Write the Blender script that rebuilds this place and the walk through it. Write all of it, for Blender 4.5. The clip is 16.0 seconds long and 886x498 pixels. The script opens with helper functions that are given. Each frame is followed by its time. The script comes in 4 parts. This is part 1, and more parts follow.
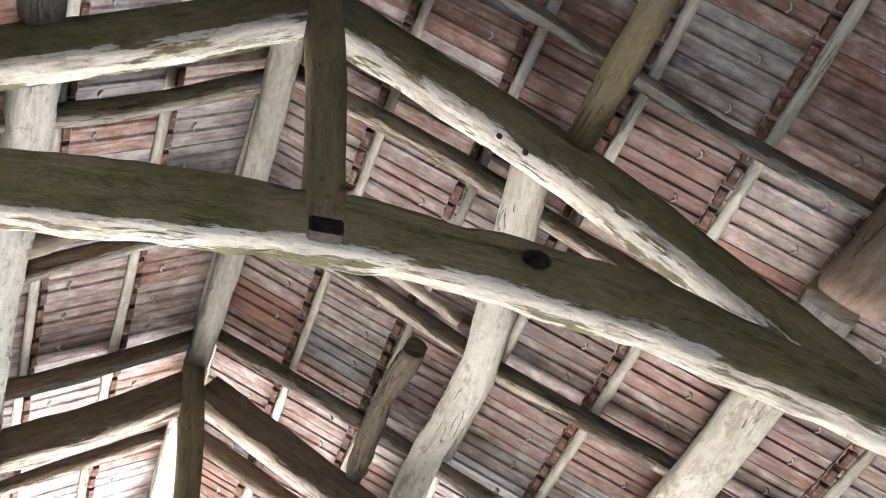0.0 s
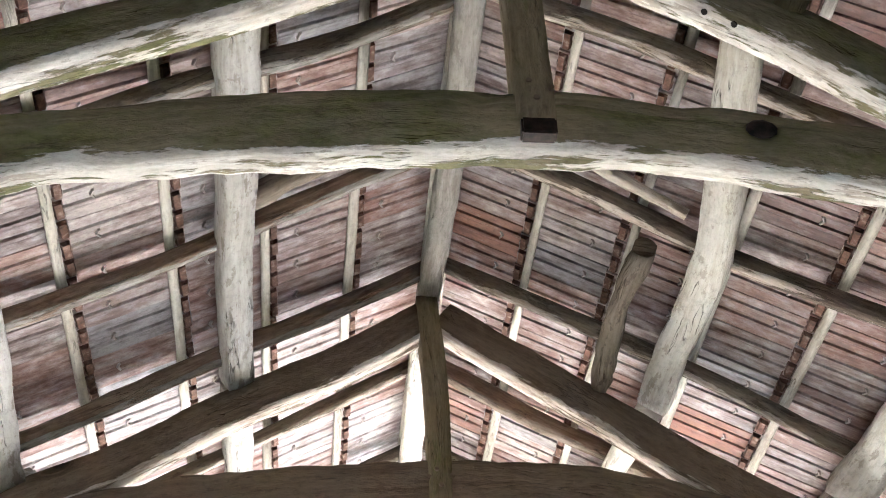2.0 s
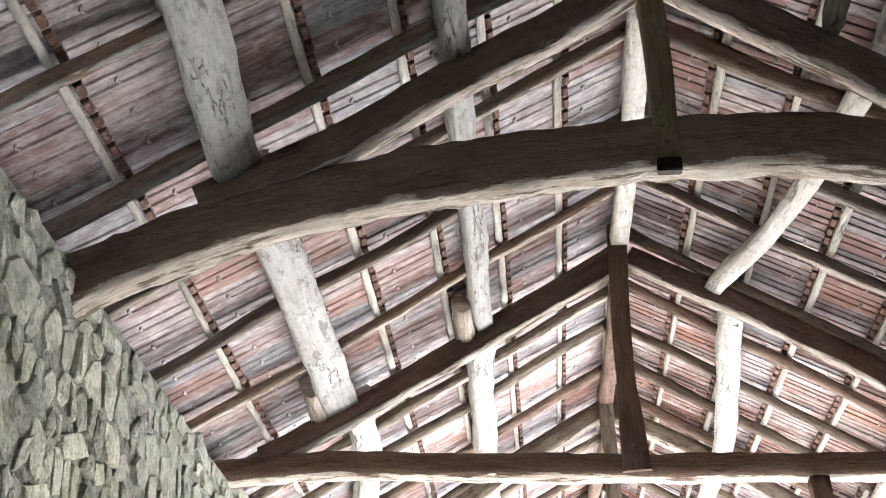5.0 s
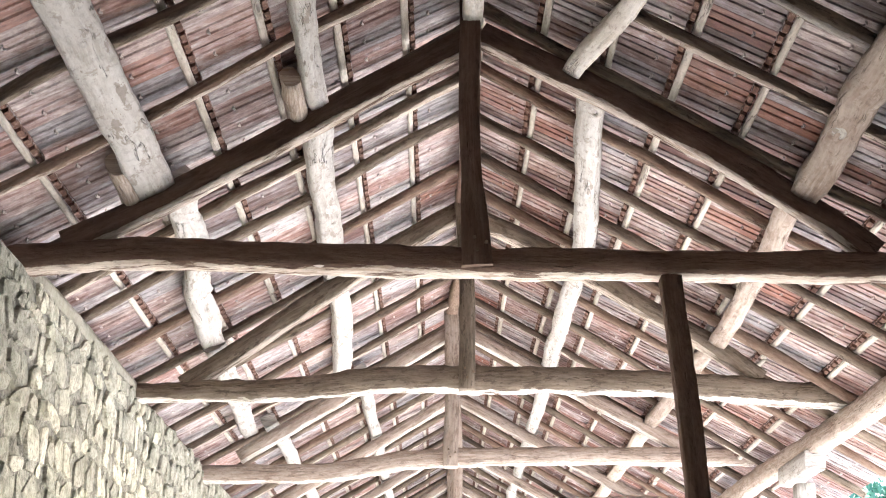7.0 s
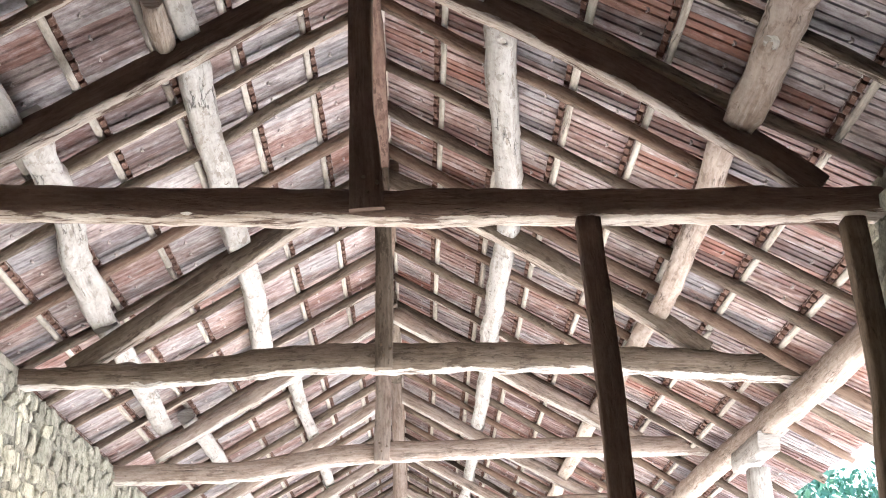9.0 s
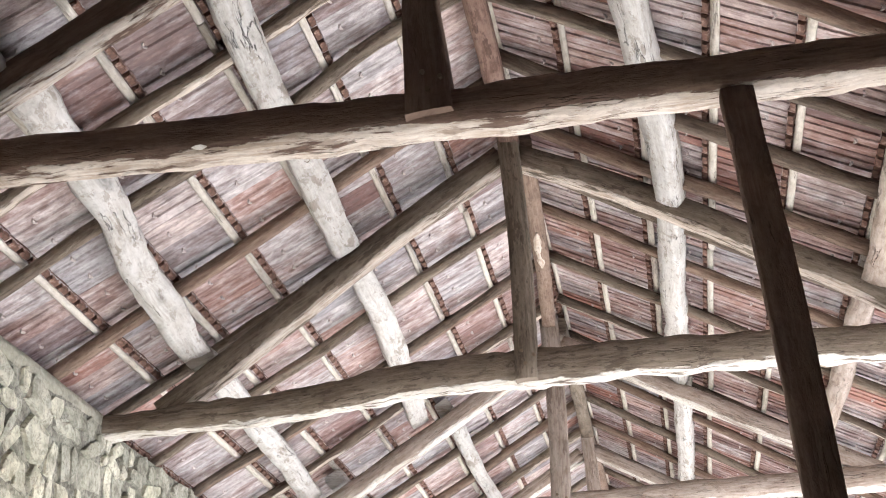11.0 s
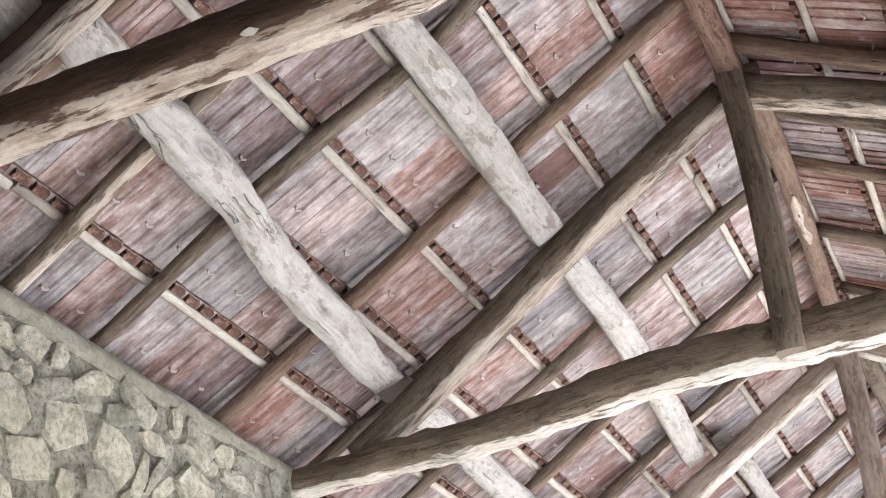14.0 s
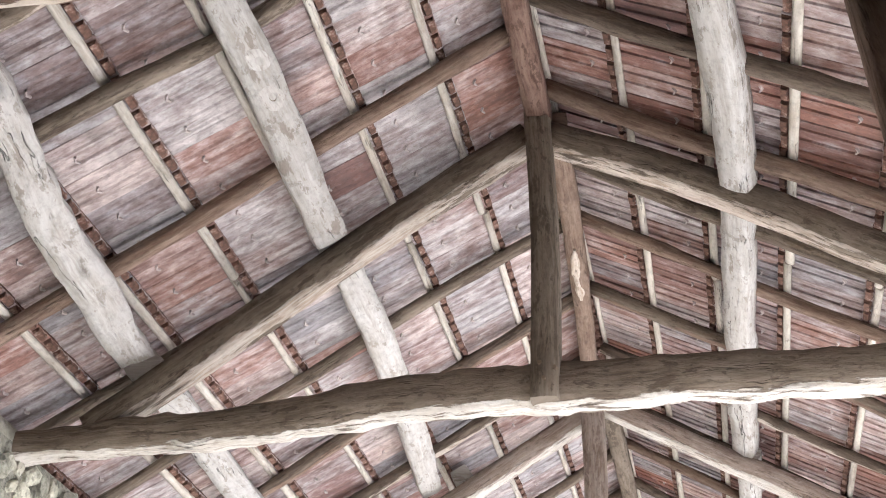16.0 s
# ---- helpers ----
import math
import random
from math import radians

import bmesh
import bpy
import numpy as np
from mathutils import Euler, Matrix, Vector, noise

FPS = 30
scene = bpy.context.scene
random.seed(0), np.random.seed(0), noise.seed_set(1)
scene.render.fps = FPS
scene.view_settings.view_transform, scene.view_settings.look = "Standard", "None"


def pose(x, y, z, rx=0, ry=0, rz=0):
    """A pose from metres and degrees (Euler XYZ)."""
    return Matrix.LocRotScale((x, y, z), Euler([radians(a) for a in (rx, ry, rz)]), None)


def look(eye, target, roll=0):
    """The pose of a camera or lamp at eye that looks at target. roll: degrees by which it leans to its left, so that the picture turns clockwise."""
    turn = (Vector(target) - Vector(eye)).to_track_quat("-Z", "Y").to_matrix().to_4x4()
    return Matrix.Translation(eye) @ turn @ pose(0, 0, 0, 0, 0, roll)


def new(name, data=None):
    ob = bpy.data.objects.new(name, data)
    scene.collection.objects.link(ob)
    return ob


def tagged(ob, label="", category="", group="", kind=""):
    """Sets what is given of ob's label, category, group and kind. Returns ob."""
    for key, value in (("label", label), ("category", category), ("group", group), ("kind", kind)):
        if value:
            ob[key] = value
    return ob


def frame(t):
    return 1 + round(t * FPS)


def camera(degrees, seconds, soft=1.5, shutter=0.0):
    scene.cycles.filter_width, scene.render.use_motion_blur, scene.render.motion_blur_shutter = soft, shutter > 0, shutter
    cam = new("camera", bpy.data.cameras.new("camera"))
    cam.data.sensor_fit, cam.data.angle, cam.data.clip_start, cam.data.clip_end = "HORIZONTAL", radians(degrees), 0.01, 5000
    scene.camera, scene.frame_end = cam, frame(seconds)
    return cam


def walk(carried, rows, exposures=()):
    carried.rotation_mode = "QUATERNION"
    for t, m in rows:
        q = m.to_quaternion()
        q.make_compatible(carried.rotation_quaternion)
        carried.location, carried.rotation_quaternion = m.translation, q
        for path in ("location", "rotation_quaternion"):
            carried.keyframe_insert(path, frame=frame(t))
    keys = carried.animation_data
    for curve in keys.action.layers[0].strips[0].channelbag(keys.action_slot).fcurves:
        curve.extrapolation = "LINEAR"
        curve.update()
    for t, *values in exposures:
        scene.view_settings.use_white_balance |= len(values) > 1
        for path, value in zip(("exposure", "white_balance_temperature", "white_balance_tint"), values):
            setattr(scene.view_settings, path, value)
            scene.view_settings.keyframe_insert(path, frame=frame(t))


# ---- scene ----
cam = camera(38.4, 16.0, soft=1.0)

PATH = [
    (0, (-0.32, -8.15, 1.684), (0.123, -6.796, 3.088), -2.9),
    (0.5, (-0.311, -8.138, 1.682), (0.113, -6.761, 3.069), -4.2),
    (1, (-0.324, -8.126, 1.676), (0.036, -6.693, 3.024), -4.2),
    (1.5, (-0.338, -8.072, 1.632), (-0.015, -6.62, 2.969), -4.2),
    (2, (-0.326, -8.023, 1.653), (-0.203, -6.543, 2.992), -1.6),
    (2.5, (-0.331, -7.984, 1.649), (-0.357, -6.468, 2.953), -1.5),
    (3, (-0.37, -7.926, 1.616), (-0.464, -6.377, 2.879), -2.0),
    (3.5, (-0.372, -7.93, 1.591), (-0.537, -6.319, 2.764), -1.2),
    (4, (-0.376, -7.92, 1.579), (-0.59, -6.265, 2.681), -0.3),
    (4.5, (-0.386, -7.901, 1.576), (-0.608, -6.203, 2.61), 0.1),
    (5, (-0.362, -7.872, 1.567), (-0.574, -6.127, 2.521), 1.2),
    (5.2, (-0.347, -7.855, 1.57), (-0.535, -6.086, 2.483), 1.7),
    (7.3, (0.053, -6.866, 1.683), (0.017, -4.994, 2.384), 0.1),
    (7.5, (0.101, -6.807, 1.676), (0.081, -4.936, 2.382), -0.4),
    (8, (0.201, -6.665, 1.646), (0.222, -4.793, 2.351), -0.5),
    (8.2, (0.227, -6.583, 1.653), (0.261, -4.708, 2.346), -1.0),
    (10.3, (0.707, -4.636, 1.606), (0.519, -2.823, 2.429), -0.5),
    (10.5, (0.722, -4.467, 1.607), (0.506, -2.66, 2.437), -1.0),
    (11, (0.815, -3.98, 1.615), (0.455, -2.226, 2.505), -1.4),
    (11.5, (0.828, -3.545, 1.609), (0.429, -1.797, 2.496), -1.3),
    (12, (0.786, -3.133, 1.604), (0.357, -1.417, 2.538), -1.6),
    (12.5, (0.863, -2.784, 1.642), (0.303, -1.139, 2.633), -1.8),
    (13, (0.858, -2.529, 1.646), (0.242, -0.919, 2.66), -1.3),
    (13.5, (0.792, -2.333, 1.656), (0.103, -0.76, 2.681), -2.2),
    (14, (0.798, -2.264, 1.664), (0.031, -0.75, 2.722), -2.2),
    (14.5, (0.796, -2.219, 1.66), (0.041, -0.705, 2.726), -0.5),
    (15, (0.781, -2.191, 1.663), (0.081, -0.651, 2.729), 1.6),
    (15.5, (0.766, -2.175, 1.679), (0.192, -0.588, 2.752), 2.6),
    (16, (0.762, -2.157, 1.697), (0.317, -0.531, 2.773), 2.9),
]
walk(cam, [(t, look(eye, target, roll)) for t, eye, target, roll in PATH],
     exposures=[(0.0, 5.42, 6350, 12), (2.5, 5.2, 6200, 11), (3.5, 4.95, 6050, 10), (5.0, 4.05, 6050, 10), (7.5, 3.36, 6450, 15), (11.0, 2.92, 6250, 13), (16.0, 2.72, 6250, 14)])

# ---------------------------------------------------------------- light
world = bpy.data.worlds.new("daylight")
scene.world = world
world.use_nodes = True
wn = world.node_tree.nodes
sky = wn.new("ShaderNodeTexSky")
sky.sky_type = "NISHITA"
sky.sun_disc = False
SUN_ELEV, SUN_AZ = radians(36), radians(68)
sky.sun_elevation, sky.sun_rotation = SUN_ELEV, SUN_AZ
world.node_tree.links.new(sky.outputs[0], wn["Background"].inputs[0])
wn["Background"].inputs[1].default_value = 0.14
sun = new("sun", bpy.data.lights.new("sun", "SUN"))
sun.data.energy, sun.data.angle, sun.data.color = 5.0, radians(0.53), (1.0, 0.97, 0.93)
to_sun = Vector((math.sin(SUN_AZ) * math.cos(SUN_ELEV), math.cos(SUN_AZ) * math.cos(SUN_ELEV), math.sin(SUN_ELEV)))
sun.matrix_world = look(to_sun * 40, (0, 0, 0))


# ---------------------------------------------------------------- materials
def nodes_of(name, rough=0.9):
    m = bpy.data.materials.new(name)
    m.use_nodes = True
    b = m.node_tree.nodes["Principled BSDF"]
    b.inputs["Roughness"].default_value = rough
    b.inputs["Specular IOR Level"].default_value = 0.25
    return m, m.node_tree, b


def add(nt, kind, **kw):
    n = nt.nodes.new(kind)
    for k, v in kw.items():
        n.inputs[k].default_value = v
    return n


def noise_at(nt, vec, scale, detail=4.0, rough=0.6, stretch=(1, 1, 1)):
    mp = nt.nodes.new("ShaderNodeMapping")
    mp.inputs["Scale"].default_value = stretch
    nt.links.new(vec, mp.inputs["Vector"])
    n = add(nt, "ShaderNodeTexNoise", Scale=scale, Detail=detail, Roughness=rough)
    nt.links.new(mp.outputs[0], n.inputs["Vector"])
    return n.outputs["Fac"]


def ramp(nt, fac, stops):
    r = nt.nodes.new("ShaderNodeValToRGB")
    e = r.color_ramp.elements
    while len(e) < len(stops):
        e.new(0.5)
    for el, (p, c) in zip(e, stops):
        el.position, el.color = p, (*c, 1) if len(c) == 3 else c
    nt.links.new(fac, r.inputs[0])
    return r.outputs[0]


def grey(v):
    return (v, v, v)


def mix(nt, fac, a, b, mode="MIX"):
    n = nt.nodes.new("ShaderNodeMix")
    n.data_type, n.blend_type = "RGBA", mode
    for sock, val in ((n.inputs[0], fac), (n.inputs[6], a), (n.inputs[7], b)):
        if isinstance(val, (int, float)):
            sock.default_value = val
        elif isinstance(val, tuple):
            sock.default_value = (*val, 1)
        else:
            nt.links.new(val, sock)
    return n.outputs[2]


def bump(nt, b, heights):
    prev = None
    for h, strength, dist in heights:
        n = add(nt, "ShaderNodeBump", Strength=strength, Distance=dist)
        nt.links.new(h, n.inputs["Height"])
        if prev is not None:
            nt.links.new(prev, n.inputs["Normal"])
        prev = n.outputs[0]
    nt.links.new(prev, b.inputs["Normal"])


def shifted_uv(nt):
    """UV in metres along and around a timber, moved by each object's own random number."""
    uv = nt.nodes.new("ShaderNodeUVMap")
    info = nt.nodes.new("ShaderNodeObjectInfo")
    mul = nt.nodes.new("ShaderNodeVectorMath")
    mul.operation = "MULTIPLY_ADD"
    com = nt.nodes.new("ShaderNodeCombineXYZ")
    for k in range(3):
        nt.links.new(info.outputs["Random"], com.inputs[k])
    nt.links.new(com.outputs[0], mul.inputs[0])
    mul.inputs[1].default_value = (37, 11, 23)
    nt.links.new(uv.outputs[0], mul.inputs[2])
    return mul.outputs[0], info.outputs["Random"]


def wood_colour(nt, raw, rnd, dark, mid, pale, moss=0.0, crack=0.5, pits=0.35, peel=0.5):
    """Old timber: fine fibre along the length, worn and peeling patches, knots, drying checks."""
    # the fibre wanders round knots and swellings
    warp = nt.nodes.new("ShaderNodeTexNoise")
    warp.inputs["Scale"].default_value, warp.inputs["Detail"].default_value = 3.2, 3.0
    nt.links.new(raw, warp.inputs["Vector"])
    wv = nt.nodes.new("ShaderNodeVectorMath")
    wv.operation = "MULTIPLY_ADD"
    nt.links.new(warp.outputs["Color"], wv.inputs[0])
    wv.inputs[1].default_value = (0.1, 0.045, 0)
    nt.links.new(raw, wv.inputs[2])
    vec = wv.outputs[0]
    grain = noise_at(nt, vec, 1.0, 7, 0.7, (4, 44, 1))
    patch = noise_at(nt, vec, 1.0, 7, 0.68, (3.4, 8, 1))
    worn = noise_at(nt, vec, 1.0, 8, 0.72, (8, 17, 1))
    blot = noise_at(nt, vec, 1.0, 5, 0.62, (1.6, 3.6, 1))
    mott = noise_at(nt, raw, 1.0, 6, 0.7, (24, 34, 1))
    low_mid = tuple(0.35 * a + 0.65 * c for a, c in zip(dark, mid))
    col = ramp(nt, grain, [(0.24, low_mid), (0.44, mid), (0.64, pale)])
    col = mix(nt, ramp(nt, patch, [(0.42, grey(0.0)), (0.56, grey(0.85))]), col, mix(nt, 0.35, pale, col))
    col = mix(nt, ramp(nt, blot, [(0.47, grey(0)), (0.68, grey(0.7))]), col, mix(nt, 0.5, low_mid, col))
    # torn and stained places with hard edges, where bark, limewash or rot has gone
    col = mix(nt, ramp(nt, worn, [(0.56, grey(0)), (0.6, grey(0.8 * peel))]), col, mix(nt, 0.5, dark, mid))
    rot = noise_at(nt, vec, 1.0, 8, 0.66, (2.6, 9, 1))
    col = mix(nt, ramp(nt, rot, [(0.6, grey(0)), (0.625, grey(0.85 * peel))]), col, mix(nt, 0.35, dark, mid))
    col = mix(nt, 1.0, col, ramp(nt, mott, [(0.32, grey(0.76)), (0.5, grey(0.97)), (0.68, grey(1.0))]), "MULTIPLY")
    if moss:
        mo = noise_at(nt, vec, 1.0, 8, 0.72, (2.4, 5.5, 1))
        green = ramp(nt, worn, [(0.36, (0.045, 0.05, 0.016)), (0.5, (0.125, 0.13, 0.045)), (0.66, (0.23, 0.22, 0.095))])
        col = mix(nt, ramp(nt, mo, [(0.6 - 0.25 * moss, grey(0)), (0.7 - 0.16 * moss, grey(0.85))]), col, green)
    cr = noise_at(nt, vec, 1.0, 4, 0.65, (0.9, 9, 1))
    line = ramp(nt, cr, [(0.491, grey(1)), (0.499, grey(0)), (0.501, grey(0)), (0.509, grey(1))])
    gate = ramp(nt, noise_at(nt, vec, 1.0, 3, 0.6, (1.9, 5, 1)), [(0.53, grey(0)), (0.57, grey(crack))])
    crk = mix(nt, gate, grey(1.0), line)
    kn = add(nt, "ShaderNodeTexVoronoi", Scale=1.0)
    mk = add(nt, "ShaderNodeMapping", Scale=(1.0, 3.2, 1))
    nt.links.new(vec, mk.inputs["Vector"])
    nt.links.new(mk.outputs[0], kn.inputs["Vector"])
    knot = ramp(nt, kn.outputs["Distance"], [(0.015, grey(0.06)), (0.05, grey(0.4)), (0.065, grey(0.8)), (0.08, grey(0.55)), (0.13, grey(1))])
    col = mix(nt, 0.9, col, crk, "MULTIPLY")
    col = mix(nt, 0.8, col, knot, "MULTIPLY")
    vor = add(nt, "ShaderNodeTexVoronoi", Scale=1.0)
    mp = add(nt, "ShaderNodeMapping", Scale=(14, 22, 1))
    nt.links.new(raw, mp.inputs["Vector"])
    nt.links.new(mp.outputs[0], vor.inputs["Vector"])
    pit = ramp(nt, vor.outputs["Distance"], [(0.03, grey(0)), (0.11, grey(1))])
    pgate = ramp(nt, patch, [(0.5, grey(0)), (0.62, grey(pits))])
    col = mix(nt, 1.0, col, mix(nt, pgate, grey(1.0), pit), "MULTIPLY")
    tone = ramp(nt, rnd, [(0, grey(0.78)), (0.5, grey(0.97)), (1, grey(1.0))])
    col = mix(nt, 1.0, col, tone, "MULTIPLY")
    return col, [(patch, 0.7, 0.03), (worn, 0.55, 0.012), (grain, 0.22, 0.004), (mott, 0.4, 0.005), (crk, 1.0, 0.012), (knot, 0.8, 0.014)]


PALETTES = {}


def wood(name, dark, mid, pale, **kw):
    m, nt, b = nodes_of(name, 0.85)
    raw, rnd = shifted_uv(nt)
    col, heights = wood_colour(nt, raw, rnd, dark, mid, pale, **kw)
    nt.links.new(col, b.inputs["Base Color"])
    bump(nt, b, heights)
    PALETTES[name] = (dark, mid, pale), kw
    return m


def bare_lit_under(side, low):
    """One timber of two looks: the lower face worn bare and painted paler for light off the floor, with a torn edge to
    the darker sides.
    """
    name = side.name + "_bared_lit_to_" + low.name
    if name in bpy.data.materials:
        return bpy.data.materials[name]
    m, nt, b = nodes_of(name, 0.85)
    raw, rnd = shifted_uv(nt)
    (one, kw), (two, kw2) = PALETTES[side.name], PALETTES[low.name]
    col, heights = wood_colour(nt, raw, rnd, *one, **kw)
    bare_lit_col, _ = wood_colour(nt, raw, rnd, *two, **kw2)
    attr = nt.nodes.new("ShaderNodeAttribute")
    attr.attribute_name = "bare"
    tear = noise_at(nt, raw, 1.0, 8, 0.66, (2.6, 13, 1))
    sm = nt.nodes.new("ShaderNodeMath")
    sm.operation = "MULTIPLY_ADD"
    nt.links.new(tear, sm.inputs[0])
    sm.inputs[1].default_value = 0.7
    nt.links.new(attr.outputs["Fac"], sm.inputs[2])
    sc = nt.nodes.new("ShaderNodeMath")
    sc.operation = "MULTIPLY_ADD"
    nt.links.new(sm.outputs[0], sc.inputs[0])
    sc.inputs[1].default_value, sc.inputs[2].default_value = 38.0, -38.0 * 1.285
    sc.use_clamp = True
    nt.links.new(mix(nt, sc.outputs[0], col, bare_lit_col), b.inputs["Base Color"])
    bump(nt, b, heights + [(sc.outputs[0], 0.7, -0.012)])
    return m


W_MOSS = wood("wood_mossy_oak", (0.075, 0.06, 0.032), (0.18, 0.15, 0.09), (0.28, 0.24, 0.155), moss=0.62)
W_MOSS_BROWN = wood("wood_mossy_brown", (0.075, 0.056, 0.03), (0.18, 0.142, 0.082), (0.26, 0.21, 0.135), moss=0.3)
W_DARK = wood("wood_dark_brown", (0.06, 0.041, 0.027), (0.145, 0.104, 0.07), (0.235, 0.175, 0.125))
W_DARKRED = wood("wood_dark_red_brown", (0.058, 0.031, 0.023), (0.14, 0.086, 0.064), (0.22, 0.15, 0.113))
W_BROWN = wood("wood_brown", (0.075, 0.045, 0.032), (0.2, 0.13, 0.096), (0.35, 0.26, 0.2))
W_FAR = wood("wood_pinkish_brown", (0.13, 0.085, 0.064), (0.34, 0.26, 0.21), (0.56, 0.48, 0.42), peel=0.7)
W_RED = wood("wood_red_brown", (0.05, 0.026, 0.02), (0.13, 0.072, 0.055), (0.27, 0.18, 0.14), peel=0.85)
W_OLIVE = wood("wood_olive_grey", (0.06, 0.043, 0.03), (0.18, 0.14, 0.103), (0.32, 0.265, 0.21), peel=0.85)
W_GREY = wood("wood_weathered_grey", (0.12, 0.105, 0.09), (0.28, 0.25, 0.22), (0.46, 0.43, 0.39))
W_PALE = wood("wood_pale_worn", (0.24, 0.17, 0.115), (0.64, 0.58, 0.5), (0.85, 0.82, 0.77), crack=0.7, peel=0.8)
W_TAN = wood("wood_tan_worn", (0.17, 0.11, 0.075), (0.48, 0.385, 0.305), (0.74, 0.67, 0.59), crack=0.7, peel=0.75)
W_LIME = wood("wood_limewashed", (0.2, 0.15, 0.11), (0.47, 0.44, 0.4), (0.64, 0.625, 0.6), crack=0.8, pits=0.7, peel=0.95)
W_BATTEN = wood("wood_sawn_batten", (0.24, 0.19, 0.14), (0.5, 0.44, 0.37), (0.74, 0.7, 0.63), pits=0.0, peel=0.3)
W_RAFTER = wood("wood_rafter_pole", (0.045, 0.032, 0.024), (0.12, 0.09, 0.068), (0.24, 0.19, 0.15))


def terracotta(name, per_island, lime=0.0):
    m, nt, b = nodes_of(name, 0.88)
    uv = nt.nodes.new("ShaderNodeUVMap")
    if per_island:
        geo = nt.nodes.new("ShaderNodeNewGeometry")
        rnd = geo.outputs["Random Per Island"]
    else:
        rnd = nt.nodes.new("ShaderNodeObjectInfo").outputs["Random"]
    geo2 = nt.nodes.new("ShaderNodeNewGeometry")
    com = nt.nodes.new("ShaderNodeCombineXYZ")
    for k in range(3):
        nt.links.new(rnd, com.inputs[k])
    mul = nt.nodes.new("ShaderNodeVectorMath")
    mul.operation = "MULTIPLY_ADD"
    nt.links.new(com.outputs[0], mul.inputs[0])
    mul.inputs[1].default_value = (41, 17, 29)
    nt.links.new(uv.outputs[0], mul.inputs[2])
    vec = mul.outputs[0]
    fine = noise_at(nt, vec, 1.0, 6, 0.72, (75, 46, 1))
    mott = noise_at(nt, vec, 1.0, 6, 0.66, (17, 9, 1))
    stk = noise_at(nt, vec, 1.0, 5, 0.62, (30, 4, 1))
    big = noise_at(nt, geo2.outputs["Position"], 0.9, 3, 0.6)

    def calc(op, x, y, z=None):
        n = nt.nodes.new("ShaderNodeMath")
        n.operation = op
        for k, v in enumerate((x, y, z)):
            if isinstance(v, (int, float)):
                n.inputs[k].default_value = v
            elif v is not None:
                nt.links.new(v, n.inputs[k])
        return n.outputs[0]

    own = calc("FRACT", calc("MULTIPLY", rnd, 7.3), 0)
    own2 = calc("FRACT", calc("MULTIPLY", rnd, 31.7), 0)
    # clay body, from brick red to brown violet
    clay = ramp(nt, rnd, [(0.0, (0.26, 0.12, 0.095)), (0.3, (0.36, 0.165, 0.12)), (0.55, (0.3, 0.16, 0.14)),
                          (0.8, (0.44, 0.195, 0.13)), (1.0, (0.22, 0.125, 0.11))])
    clay = mix(nt, ramp(nt, mott, [(0.34, grey(0.45)), (0.55, grey(0))]), clay, (0.11, 0.072, 0.064))
    # lime bloom and dust, unlike from tile to tile
    s = calc("MULTIPLY_ADD", mott, 0.6, calc("MULTIPLY", stk, 0.4))
    s = calc("MULTIPLY_ADD", own, 0.3, s)
    s = calc("ADD", calc("MULTIPLY_ADD", big, 0.5, s), lime)
    bloom = ramp(nt, s, [(0.68, grey(0.08)), (0.84, grey(0.55)), (1.0, grey(0.92))])
    pale = ramp(nt, mott, [(0.32, (0.33, 0.31, 0.31)), (0.5, (0.52, 0.495, 0.495)), (0.68, (0.74, 0.72, 0.72))])
    col = mix(nt, bloom, clay, pale)
    col = mix(nt, 1.0, col, ramp(nt, fine, [(0.3, grey(0.62)), (0.47, grey(0.95)), (0.66, grey(1.0))]), "MULTIPLY")
    col = mix(nt, 1.0, col, ramp(nt, stk, [(0.34, grey(0.62)), (0.5, grey(0.96)), (0.62, grey(1.0))]), "MULTIPLY")
    col = mix(nt, 1.0, col, ramp(nt, own2, [(0, (0.58, 0.58, 0.61)), (0.25, (0.84, 0.83, 0.84)), (0.7, (1.0, 0.97, 0.96)), (1, (1.0, 0.86, 0.8))]), "MULTIPLY")
    soot = noise_at(nt, geo2.outputs["Position"], 1.7, 4, 0.65)
    col = mix(nt, ramp(nt, soot, [(0.57, grey(0)), (0.75, grey(0.55))]), col, (0.085, 0.078, 0.075))
    nt.links.new(col, b.inputs["Base Color"])
    nt.links.new(ramp(nt, mott, [(0.35, grey(0.42)), (0.62, grey(0.8))]), b.inputs["Roughness"])
    b.inputs["Specular IOR Level"].default_value = 0.5
    bump(nt, b, [(mott, 0.5, 0.008), (fine, 0.5, 0.003)])
    return m


TILE_ONE = terracotta("terracotta_tile", False, -0.045)
TILE_MANY = terracotta("terracotta_tile_field", True, -0.035)
TILE_ONE_RED = terracotta("terracotta_red_tile", False, -0.09)
TILE_MANY_RED = terracotta("terracotta_red_tile_field", True, -0.09)
m, nt, b = nodes_of("terracotta_clean", 0.9)
tc = nt.nodes.new("ShaderNodeTexCoord").outputs["Object"]
nt.links.new(ramp(nt, noise_at(nt, tc, 30), [(0.3, (0.075, 0.045, 0.036)), (0.55, (0.18, 0.1, 0.075)), (0.72, (0.4, 0.3, 0.26))]), b.inputs["Base Color"])
NIB = m
# pale lug colour: the light caught on the tile lugs is painted in
m, nt, b = nodes_of("lug_painted_lit", 0.9)
tc = nt.nodes.new("ShaderNodeTexCoord").outputs["Object"]
nt.links.new(ramp(nt, noise_at(nt, tc, 40), [(0.3, (0.4, 0.33, 0.31)), (0.7, (0.66, 0.6, 0.58))]), b.inputs["Base Color"])
LUG = m


